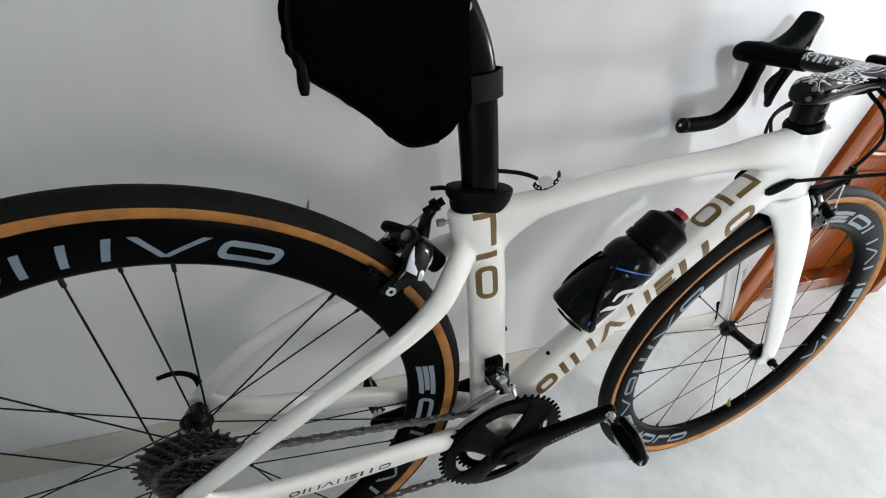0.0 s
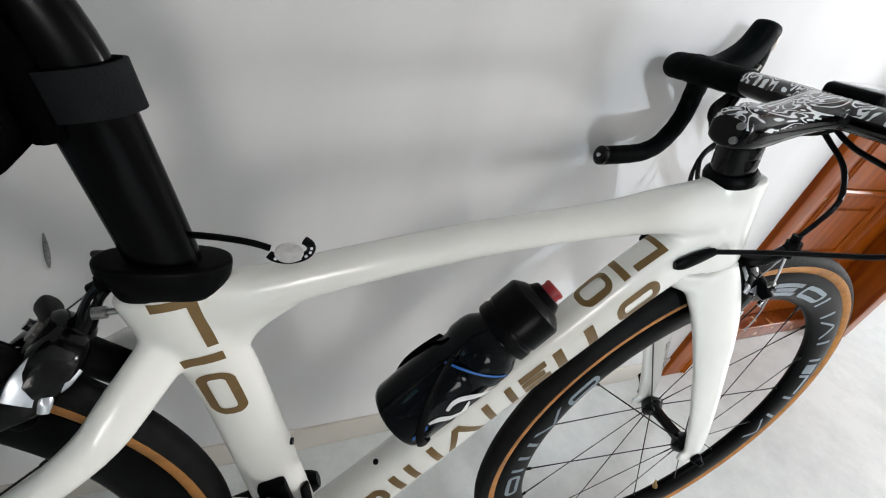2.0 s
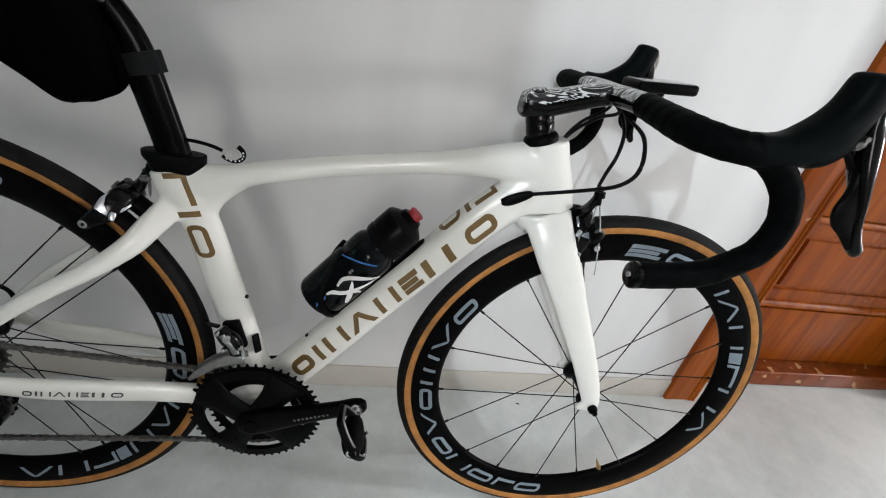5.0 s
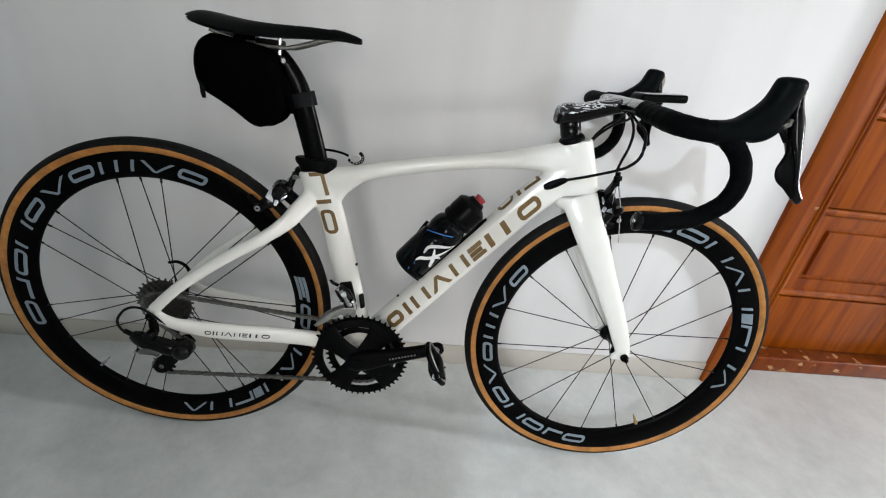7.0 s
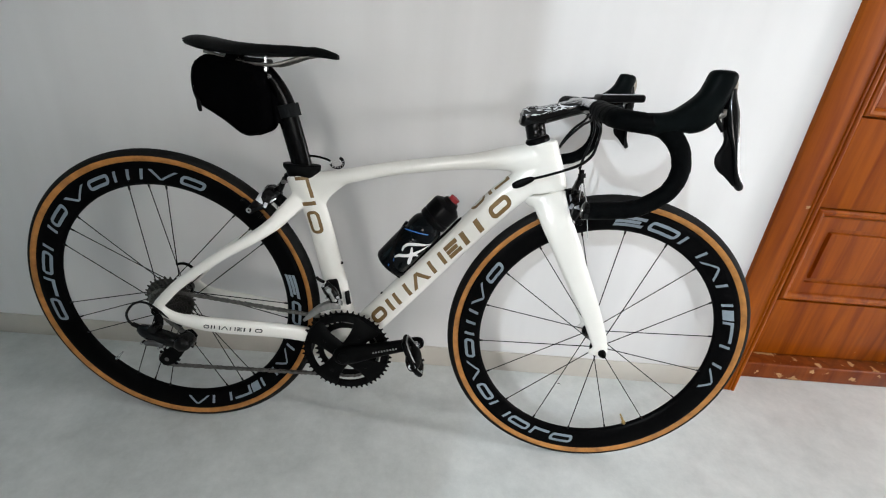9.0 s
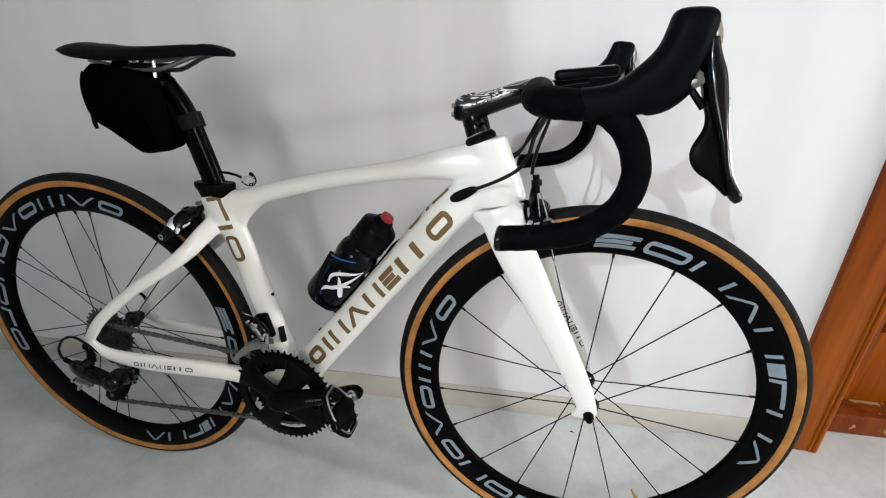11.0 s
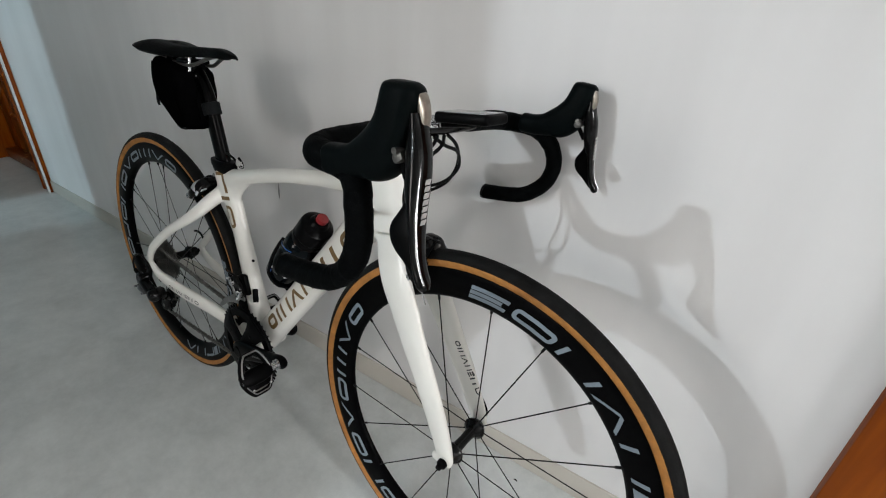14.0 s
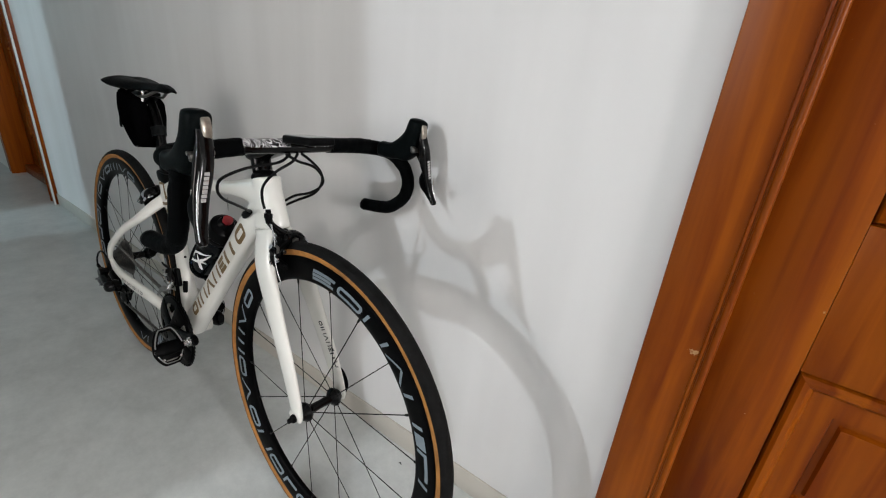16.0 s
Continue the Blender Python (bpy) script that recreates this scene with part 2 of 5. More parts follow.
def hollow(name, m, parent=None):
    ob = new(name)
    ob.empty_display_size = 0.05
    ob.parent = parent
    ob.matrix_basis = m
    return ob


def box(bm, c, s, bevel=0.0, m=None, segments=2, mat=0):
    before = set(bm.faces)
    geo = bmesh.ops.create_cube(bm, size=1.0, matrix=(m or Matrix.Translation(c)) @ Matrix.Diagonal((*s, 1)))
    if bevel > 0:
        edges = list({e for v in geo["verts"] for e in v.link_edges})
        bmesh.ops.bevel(bm, geom=edges, offset=bevel, segments=segments, profile=0.5, affect="EDGES")
    if mat:
        for f in bm.faces:
            if f not in before:
                f.material_index = mat
    return bm


def spline(pts, k):
    """Points on a smooth curve through pts (tuples of any length), k steps a span."""
    p = [np.array(q, float) for q in pts]
    if k < 2 or len(p) < 3:
        return p
    out = []
    for i in range(len(p) - 1):
        a, b, c, d = p[max(i - 1, 0)], p[i], p[i + 1], p[min(i + 2, len(p) - 1)]
        for j in range(k):
            t = j / k
            out.append(0.5 * (2 * b + (c - a) * t + (2 * a - 5 * b + 4 * c - d) * t * t + (3 * b - a - 3 * c + d) * t ** 3))
    return out + [p[-1]]


def loft(bm, secs, n=20, k=4, power=2.0, side=(0, 1, 0), cap=True, mat=0):
    """A tube through sections (x, y, z, a, b): half-width a along side, half-depth b across it."""
    s = spline(secs, k)
    rings = []
    for i, q in enumerate(s):
        c = Vector(q[:3])
        tan = (Vector(s[min(i + 1, len(s) - 1)][:3]) - Vector(s[max(i - 1, 0)][:3])).normalized()
        sv = Vector(side)
        sv = (sv - tan * sv.dot(tan)).normalized()
        uv = tan.cross(sv)
        ring = []
        for j in range(n):
            th = 2 * math.pi * j / n
            cx, cy = math.cos(th), math.sin(th)
            r = (abs(cx) ** power + abs(cy) ** power) ** (-1 / power)
            ring.append(bm.verts.new(c + sv * (q[3] * cx * r) + uv * (q[4] * cy * r)))
        rings.append(ring)
    for r0, r1 in zip(rings, rings[1:]):
        for j in range(n):
            f = bm.faces.new((r0[j], r0[(j + 1) % n], r1[(j + 1) % n], r1[j]))
            f.material_index = mat
    if cap:
        for r, c in ((rings[0], s[0][:3]), (rings[-1], s[-1][:3])):
            f = bm.faces.new(r)
            f.material_index = mat
    return bm


def cable(bm, pts, r, n=8, k=6):
    return loft(bm, [(*p, r, r) for p in pts], n=n, k=k, side=(0.13, 0.3, 0.94))


def revolve(bm, profile, centre, n=96, mats=None, closed=True):
    """A ring about the wheel's axle (along y): profile of (radius, y)."""
    rings = []
    for i in range(n):
        th = 2 * math.pi * i / n
        rings.append([bm.verts.new((centre[0] + r * math.cos(th), centre[1] + y, centre[2] + r * math.sin(th))) for r, y in profile])
    m = len(profile)
    for i in range(n):
        a, b = rings[i], rings[(i + 1) % n]
        for j in range(m if closed else m - 1):
            f = bm.faces.new((a[j], a[(j + 1) % m], b[(j + 1) % m], b[j]))
            if mats:
                f.material_index = mats[j]
    return bm


def disc(bm, c, r, y0, y1, n=32, bevel=0.0):
    """A short cylinder along y."""
    prof = [(0.0001, y0), (r - bevel, y0), (r, y0 + bevel), (r, y1 - bevel), (r - bevel, y1), (0.0001, y1)]
    return revolve(bm, prof, (c[0], 0, c[1]), n, closed=False)


def rod(bm, a, b, r, n=10):
    a, b = Vector(a), Vector(b)
    d = b - a
    geo = bmesh.ops.create_cone(bm, cap_ends=True, segments=n, radius1=r, radius2=r, depth=d.length, matrix=Matrix.Translation((a + b) / 2) @ d.to_track_quat("Z", "Y").to_matrix().to_4x4())
    return geo


# ---- the room ----
def slab(name, lo, hi, mat, label="", kind="structure", bevel=0.0, category=""):
    bm = bmesh.new()
    box(bm, [(a + b) / 2 for a, b in zip(lo, hi)], [b - a for a, b in zip(lo, hi)], bevel)
    return tagged(link_mesh(name, bm, mat), label, category, "", kind)


DOOR_A = (0.510, 1.565)
DOOR_B = (-3.87, -2.83)
DOOR_TOP = 2.12
slab("floor", (ROOM_X0 - 0.2, BACK_Y - 0.2, -0.1), (ROOM_X1 + 0.2, 0.5, 0.0), M_FLOOR, "pale grey mottled vinyl floor, slightly glossy", category="floor")
slab("ceiling", (ROOM_X0 - 0.2, BACK_Y - 0.2, ROOM_H), (ROOM_X1 + 0.2, 0.5, ROOM_H + 0.1), M_CEIL, "plain white painted ceiling", category="ceiling")


def pierced_wall(name, x0, x1, y0, y1, holes, label):
    """A wall along x with door or window holes (x0, x1, z0, z1)."""
    bm = bmesh.new()
    cuts = sorted(holes)
    x = x0
    for h in cuts:
        box(bm, ((x + h[0]) / 2, (y0 + y1) / 2, ROOM_H / 2), (h[0] - x, y1 - y0, ROOM_H))
        if h[2] > 0:
            box(bm, ((h[0] + h[1]) / 2, (y0 + y1) / 2, h[2] / 2), (h[1] - h[0], y1 - y0, h[2]))
        box(bm, ((h[0] + h[1]) / 2, (y0 + y1) / 2, (h[3] + ROOM_H) / 2), (h[1] - h[0], y1 - y0, ROOM_H - h[3]))
        x = h[1]
    box(bm, ((x + x1) / 2, (y0 + y1) / 2, ROOM_H / 2), (x1 - x, y1 - y0, ROOM_H))
    bmesh.ops.remove_doubles(bm, verts=bm.verts, dist=0.0005)
    return tagged(link_mesh(name, bm, M_WALL), label, "wall", "", "structure")


pierced_wall("wall_north", ROOM_X0, ROOM_X1, 0.0, 0.22, [(DOOR_A[0] + 0.02, DOOR_A[1] - 0.02, 0, DOOR_TOP - 0.02), (DOOR_B[0] + 0.02, DOOR_B[1] - 0.02, 0, DOOR_TOP - 0.02)], "smooth off-white painted wall behind the bicycle")
# the narrow left opening is an added slit that shapes the strip light's beam
pierced_wall("wall_south", ROOM_X0, ROOM_X1, ROOM_Y0 - 0.08, ROOM_Y0, [(-3.005, -2.75, 0, 2.06), (-1.0155, -0.20, 0, 2.06)], "off-white painted wall with an open doorway and an added light slit")
# both window holes are cut for the two added lights
pierced_wall("wall_back", ROOM_X0, ROOM_X1, BACK_Y - 0.2, BACK_Y, [(-3.41, -2.81, 0.95, 2.05), (-1.75, -0.45, 0.95, 2.05)], "off-white painted wall of the room across the corridor")


def end_wall(name, x0, x1, hole, label):
    bm = bmesh.new()
    a, b, z0, z1 = hole
    xc, w = (x0 + x1) / 2, x1 - x0
    lo, hi = BACK_Y - 0.2, 0.22
    box(bm, (xc, (lo + a) / 2, ROOM_H / 2), (w, a - lo, ROOM_H))
    box(bm, (xc, (b + hi) / 2, ROOM_H / 2), (w, hi - b, ROOM_H))
    box(bm, (xc, (a + b) / 2, z0 / 2), (w, b - a, z0))
    box(bm, (xc, (a + b) / 2, (z1 + ROOM_H) / 2), (w, b - a, ROOM_H - z1))
    bmesh.ops.remove_doubles(bm, verts=bm.verts, dist=0.0005)
    return tagged(link_mesh(name, bm, M_WALL), label, "wall", "", "structure")


end_wall("wall_east", ROOM_X1, ROOM_X1 + 0.2, (-1.57, -0.93, 1.33, 2.23), "off-white painted end wall with a window opening")
end_wall("wall_west", ROOM_X0 - 0.2, ROOM_X0, (-1.6, -0.6, 0.9, 2.0), "off-white painted end wall with a window opening")
slab("baseboard_1", (DOOR_B[1] + 0.001, -0.006, 0.0), (DOOR_A[0] - 0.001, 0.0, 0.068), M_SKIRT, "thin beige vinyl skirting strip along the wall", bevel=0.001, category="baseboard")


def panel_door(name, x0, x1, label):
    """A closed panelled leaf set back in its wooden casing, over a threshold."""
    root = hollow(name, pose(x0, 0, 0))
    tagged(root, label, "door", "", "structure")
    w, cw, yf, yl = x1 - x0, 0.100, -0.016, 0.112
    for xa, sg in ((0.0, 1), (w - cw, -1)):
        bm = bmesh.new()
        box(bm, (xa + cw / 2, yf + 0.11, DOOR_TOP / 2), (cw, 0.22, DOOR_TOP), 0.003)
        part("casing_upright", bm, M_WOOD, root)
        inner = cw if sg > 0 else w - cw
        for off, r in ((0.006, 0.0055), (0.017, 0.0035)):
            bm = bmesh.new()
            loft(bm, [(inner - sg * off, yf, 0.002, r, r), (inner - sg * off, yf, DOOR_TOP - cw, r, r)], n=12, k=1)
            part("bead", bm, M_WOOD, root)
    bm = bmesh.new()
    box(bm, (w / 2, yf + 0.11, DOOR_TOP - cw / 2), (w - 2 * cw - 0.001, 0.22, cw), 0.003)
    part("casing_head", bm, M_WOOD, root)
    bm = bmesh.new()
    box(bm, (w / 2, 0.128, 0.030), (w - 2 * cw - 0.001, 0.145, 0.060), 0.007, segments=3)
    part("threshold", bm, M_WOODRED, root, "red-brown wooden threshold with chipped front edge")
    leaf_x0, leaf_x1, top = cw + 0.002, w - cw - 0.002, DOOR_TOP - cw - 0.002
    bm = bmesh.new()
    box(bm, (w / 2, yl + 0.030, (0.064 + top) / 2), (leaf_x1 - leaf_x0, 0.02, top - 0.064))
    leaf = part("door_leaf", bm, M_WOOD, root)
    st = 0.117
    for xa in (leaf_x0, leaf_x1 - st):
        bm = bmesh.new()
        box(bm, (xa + st / 2, yl + 0.0105, (0.064 + top) / 2), (st, 0.021, top - 0.064), 0.002)
        part("stile", bm, M_WOOD, leaf)
    rails = ((0.064, 0.270), (0.585, 0.838), (1.30, 1.43), (top - 0.12, top))
    for za, zb in rails:
        bm = bmesh.new()
        box(bm, (w / 2, yl + 0.0110, (za + zb) / 2), (leaf_x1 - leaf_x0 - 2 * st - 0.001, 0.020, zb - za), 0.002)
        part("rail", bm, M_WOOD, leaf)
    for (_, za), (zb, _) in zip(rails, rails[1:]):
        xa, xb = leaf_x0 + st, leaf_x1 - st
        levels = ((0.0, yl + 0.014), (0.002, yl + 0.016), (0.006, yl + 0.001), (0.012, yl - 0.004), (0.020, yl - 0.002), (0.026, yl + 0.004), (0.030, yl + 0.012), (0.066, yl + 0.012), (0.069, yl + 0.022), (0.078, yl + 0.022), (0.082, yl + 0.011), (0.100, yl + 0.009))
        bm = bmesh.new()
        prev = None
        for d, y in levels:
            ring = [bm.verts.new(v) for v in ((xa + d, y, za + d), (xb - d, y, za + d), (xb - d, y, zb - d), (xa + d, y, zb - d))]
            if prev:
                for i in range(4):
                    bm.faces.new((prev[i], prev[(i + 1) % 4], ring[(i + 1) % 4], ring[i]))
            prev = ring
        bm.faces.new(prev)
        part("panel", bm, M_WOOD, leaf, angle=12)
    return root


panel_door("door_1", *DOOR_A, "varnished orange-brown wooden panel door in its casing, closed")
panel_door("door_2", *DOOR_B, "dark varnished wooden door at the far end, closed")
slab("trim", (DOOR_B[1] - 0.012, -0.026, 0.0), (DOOR_B[1] + 0.010, -0.0185, DOOR_TOP), M_TRIM, "narrow white painted edge strip on the door casing", bevel=0.002, category="trim")


def window(name, m, w, h, label):
    root = hollow(name, m)
    tagged(root, label, "window", "", "structure")
    for c, s in (((0, 0, -h / 2 + 0.025), (w, 0.06, 0.05)), ((0, 0, h / 2 - 0.025), (w, 0.06, 0.05)), ((-w / 2 + 0.025, 0, 0), (0.05, 0.06, h - 0.1)), ((w / 2 - 0.025, 0, 0), (0.05, 0.06, h - 0.1)), ((0, 0, 0), (0.045, 0.055, h - 0.1))):
        bm = bmesh.new()
        box(bm, c, s, 0.004)
        part("window_frame", bm, M_TRIM, root)
    for sx in (-1, 1):
        bm = bmesh.new()
        box(bm, (sx * (w / 4 - 0.007), 0, 0), (w / 2 - 0.075, 0.006, h - 0.102))
        part("pane", bm, M_GLASS, root).visible_shadow = False
    return root


window("window_1", pose(ROOM_X1 + 0.12, -1.25, 1.78, 0, 0, 90), 0.64, 0.9, "white-framed two-light window in the end wall")
window("window_2", pose(ROOM_X0 - 0.12, -1.1, 1.45, 0, 0, 90), 1.0, 1.1, "white-framed two-light window in the far end wall")
# added, unseen: only houses the strip light
window("strip_window_3", pose(-3.11, BACK_Y - 0.12, 1.5), 0.6, 1.1, "unseen two-light window added behind the strip light")
# added, unseen: only houses the fill light
window("fill_window_4", pose(-1.10, BACK_Y - 0.12, 1.5), 1.3, 1.1, "unseen two-light window added behind the fill light")

# ---- the bicycle: x forward, y to its left (the wall), z up, from the ground under the rear axle ----
TYRE_R, AXLE_Z, REAR_X, FRONT_X = 0.339, 0.337, 0.012, 0.988
BB = (0.425, 0.266)
BIKE = pose(0, -0.278, 0.334) @ pose(0, 0, 0, -3.7, 0, -2.2) @ Matrix.Translation((-0.985, 0, -0.335))
bike = hollow("bicycle", BIKE)
tagged(bike, "white carbon racing bicycle with gold print leaning on the wall", "bicycle")


def mirror(pts):
    return [(p[0], -p[1], *p[2:]) for p in pts]


def baked(ob):
    """Replace the object's mesh with what its modifiers make of it."""
    dg = bpy.context.evaluated_depsgraph_get()
    me = bpy.data.meshes.new_from_object(ob.evaluated_get(dg))
    me.name = ob.name
    ob.modifiers.clear()
    ob.data = me
    me.shade_smooth()
    return ob


def fused(name, bm, mats, parent, label="", voxel=0.0035, smooth=8):
    """One body with blended joints out of overlapping tubes."""
    ob = link_mesh(name, bm, mats, parent)
    mod = ob.modifiers.new("fuse", "REMESH")
    mod.mode, mod.voxel_size = "VOXEL", voxel
    sm = ob.modifiers.new("blend", "SMOOTH")
    sm.factor, sm.iterations = 0.5, smooth
    baked(ob)
    return tagged(ob, label) if label else ob


# frame
bm = bmesh.new()
TT = [(0.318, 0, 0.634, 0.015, 0.028), (0.36, 0, 0.6425, 0.0155, 0.0215), (0.40, 0, 0.6555, 0.0155, 0.0165), (0.45, 0, 0.6697, 0.0155, 0.0150), (0.52, 0, 0.687, 0.016, 0.0145), (0.60, 0, 0.7025, 0.017, 0.0145), (0.67, 0, 0.7145, 0.019, 0.0165), (0.73, 0, 0.7250, 0.021, 0.024), (0.79, 0, 0.730, 0.024, 0.034)]
DT = [(0.425, 0, 0.268, 0.026, 0.033), (0.4885, 0, 0.3455, 0.024, 0.0315), (0.55, 0, 0.420, 0.0225, 0.031), (0.608, 0, 0.491, 0.0215, 0.0305), (0.68, 0, 0.577, 0.0215, 0.031), (0.737, 0, 0.645, 0.0225, 0.0315), (0.80, 0, 0.705, 0.024, 0.030)]
ST = [(0.3115, 0, 0.6545, 0.0165, 0.0305), (0.3265, 0, 0.612, 0.0165, 0.0305), (0.3465, 0, 0.570, 0.0145, 0.0260), (0.3685, 0, 0.487, 0.015, 0.0265), (0.385, 0, 0.420, 0.017, 0.0275), (0.402, 0, 0.350, 0.021, 0.028), (0.422, 0, 0.270, 0.026, 0.030)]
HT = [(0.795, 0, 0.7665, 0.0255, 0.0300), (0.801, 0, 0.740, 0.0240, 0.0340), (0.810, 0, 0.700, 0.0255, 0.0420), (0.817, 0, 0.668, 0.0280, 0.0450)]
SS = [(0.016, -0.069, 0.350, 0.006, 0.012), (0.054, -0.0755, 0.3905, 0.0075, 0.0115), (0.091, -0.0750, 0.4250, 0.008, 0.0115), (0.164, -0.0695, 0.4810, 0.0085, 0.0115), (0.230, -0.0590, 0.5235, 0.009, 0.0125), (0.270, -0.0460, 0.5540, 0.0098, 0.0150), (0.290, -0.0300, 0.577, 0.0100, 0.0170), (0.312, -0.008, 0.603, 0.0085, 0.0180)]
CS = [(0.014, -0.068, 0.343, 0.006, 0.012), (0.045, -0.067, 0.323, 0.008, 0.013), (0.09, -0.064, 0.313, 0.0085, 0.0165), (0.154, -0.060, 0.308, 0.009, 0.019), (0.25, -0.050, 0.304, 0.010, 0.0185), (0.32, -0.040, 0.296, 0.011, 0.0185), (0.40, -0.024, 0.275, 0.012, 0.022)]
loft(bm, TT, n=24, power=2.1)
loft(bm, DT, n=24, power=2.7)
loft(bm, ST, n=24, power=2.05)
loft(bm, HT, n=24, power=2.2)
for s in (SS, mirror(SS)):
    loft(bm, s, n=18, power=2.4)
for s in (CS, mirror(CS)):
    loft(bm, s, n=18, power=2.6)
loft(bm, [(0.342, 0, 0.588, 0.010, 0.020), (0.358, 0, 0.624, 0.011, 0.022), (0.400, 0, 0.6530, 0.012, 0.015)], n=16)
loft(bm, [(0.735, 0, 0.655, 0.015, 0.02), (0.758, 0, 0.675, 0.018, 0.022), (0.775, 0, 0.70, 0.02, 0.022)], n=16)
loft(bm, [(BB[0], -0.040, BB[1], 0.026, 0.026), (BB[0], 0.040, BB[1], 0.026, 0.026)], n=28, k=1, side=(1, 0, 0))
for sg in (-1, 1):
    loft(bm, [(0.008, sg * 0.068, 0.352, 0.006, 0.010), (0.014, sg * 0.068, 0.330, 0.006, 0.014), (0.022, sg * 0.068, 0.318, 0.006, 0.010)], n=14)
FRAME = fused("frame", bm, M_WHITE, bike, "pearl white one-piece carbon frame", voxel=0.0032, smooth=9)

# seat clamp wedge
bm = bmesh.new()
loft(bm, [(0.3150, 0, 0.6515, 0.0155, 0.0270), (0.3150, 0, 0.6530, 0.0168, 0.0310), (0.3160, 0, 0.6580, 0.0176, 0.0350), (0.3165, 0, 0.6650, 0.0180, 0.0380), (0.3165, 0, 0.6720, 0.0178, 0.0388), (0.3165, 0, 0.6745, 0.0165, 0.0380), (0.3165, 0, 0.6750, 0.0140, 0.035)], n=36, k=2, power=2.4)
clamp = part("seat_clamp", bm, M_SATIN, bike, "black wedge-shaped seat clamp cover")
bm = bmesh.new()
cable(bm, [(0.326, 0.000, 0.6925), (0.338, -0.003, 0.6935), (0.352, -0.006, 0.6935), (0.367, -0.008, 0.6915), (0.378, -0.009, 0.6880)], 0.0023)
part("strap_cord", bm, M_SATIN, clamp)
bm = bmesh.new()
TAG_C = Vector((0.3900, -0.0095, 0.6875))
arc = [(TAG_C.x + 0.0142 * math.cos(q), TAG_C.y - 0.006 * math.sin(q), TAG_C.z + 0.0128 * math.sin(q)) for q in [math.pi * (1.16 + i * 0.126) for i in range(10)]]
loft(bm, [(*q, 0.0008, 0.0030) for q in arc], n=12, k=4, side=(0, -0.9, 0.44))
tag = part("hook_tag", bm, M_SATIN, clamp, "small curled black tag with pale print")
bm = bmesh.new()
loft(bm, [(TAG_C.x + dx * 1.12, TAG_C.y, TAG_C.z - 0.003, 0.0006, 0.0070 * math.sqrt(max(0.003, 1 - (dx / 0.0085) ** 2))) for dx in (-0.0084, -0.007, -0.0045, 0.0, 0.0045, 0.007, 0.0084)], n=16, k=2, side=(0, -0.9, 0.44))
part("tag_disc", bm, M_TAGDISC, tag, "pale disc inside the tag")
for k in range(7):
    q = math.pi * (1.30 + k * 0.125)
    bm = bmesh.new()
    box(bm, (0, 0, 0), (0.0021, 0.0005, 0.0017), 0, Matrix.Translation((TAG_C.x + 0.0142 * math.cos(q), TAG_C.y - 0.006 * math.sin(q) - 0.0012, TAG_C.z + 0.0128 * math.sin(q))) @ Matrix.Rotation(-q + math.pi / 2, 4, "Y"))
    part("print_bar", bm, M_WHITEPRINT, tag)

bm = bmesh.new()
rod(bm, (0.290, -0.002, 0.6350), (0.278, -0.002, 0.6335), 0.0022, 12)
rod(bm, (0.281, -0.002, 0.6340), (0.2735, -0.002, 0.6330), 0.0042, 14)
part("clamp_screw", bm, M_FDPLATE, clamp, "small bare steel clamp screw")

# seatpost
bm = bmesh.new()
loft(bm, [(0.3190, 0, 0.66, 0.0115, 0.0205), (0.3150, 0, 0.68, 0.0115, 0.0205), (0.2935, 0, 0.760, 0.0115, 0.0205), (0.2815, 0, 0.797, 0.0115, 0.0200), (0.266, 0, 0.825, 0.0115, 0.0180), (0.250, 0, 0.845, 0.0115, 0.0155), (0.238, 0, 0.853, 0.0115, 0.012)], n=24, power=2.4)
post = part("seatpost", bm, M_POST, bike, "gloss black aero seatpost")
bm = bmesh.new()
box(bm, (0.238, 0, 0.853), (0.045, 0.030, 0.014), 0.004)
box(bm, (0.238, 0, 0.864), (0.036, 0.052, 0.009), 0.003)
part("saddle_clamp", bm, M_SATIN, post)
for x in (0.222, 0.258):
    bm = bmesh.new()
    rod(bm, (x, -0.019, 0.846), (x, -0.0165, 0.872), 0.0033, 12)
    part("clamp_bolt", bm, M_STEEL, post, "bright steel bolt")
bm = bmesh.new()
rod(bm, (0.262, -0.0125, 0.838), (0.262, -0.010, 0.838), 0.0042, 14)
part("post_bolt", bm, M_STEEL, post, "small copper-grey bolt head")

# saddle
bm = bmesh.new()
SAD = [(0.1275, 0.056, 0.8950, 0.006), (0.1335, 0.067, 0.8980, 0.013), (0.1470, 0.0710, 0.8990, 0.018), (0.1660, 0.067, 0.8970, 0.020), (0.2050, 0.053, 0.8940, 0.020), (0.2400, 0.037, 0.8940, 0.019), (0.2750, 0.026, 0.8960, 0.018), (0.3150, 0.0205, 0.8980, 0.017), (0.3550, 0.0185, 0.8970, 0.014), (0.3800, 0.0145, 0.8920, 0.010), (0.3910, 0.008, 0.8880, 0.005)]
rows = []
for x, w, z, d in spline(SAD, 4):
    row = []
    for j in range(25):
        u = -1 + 2 * j / 24
        groove = 0.0035 * math.exp(-(u * w / 0.010) ** 2) * (1 if 0.16 < x < 0.34 else 0.3)
        row.append(bm.verts.new((x, u * w, z - d * abs(u) ** 3.2 - groove)))
    low = [bm.verts.new((x, (1 - 2 * j / 10) * w * 0.93, z - d - 0.004 + 0.003 * (1 - (1 - 2 * j / 10) ** 2))) for j in range(11)]
    rows.append(row + low)
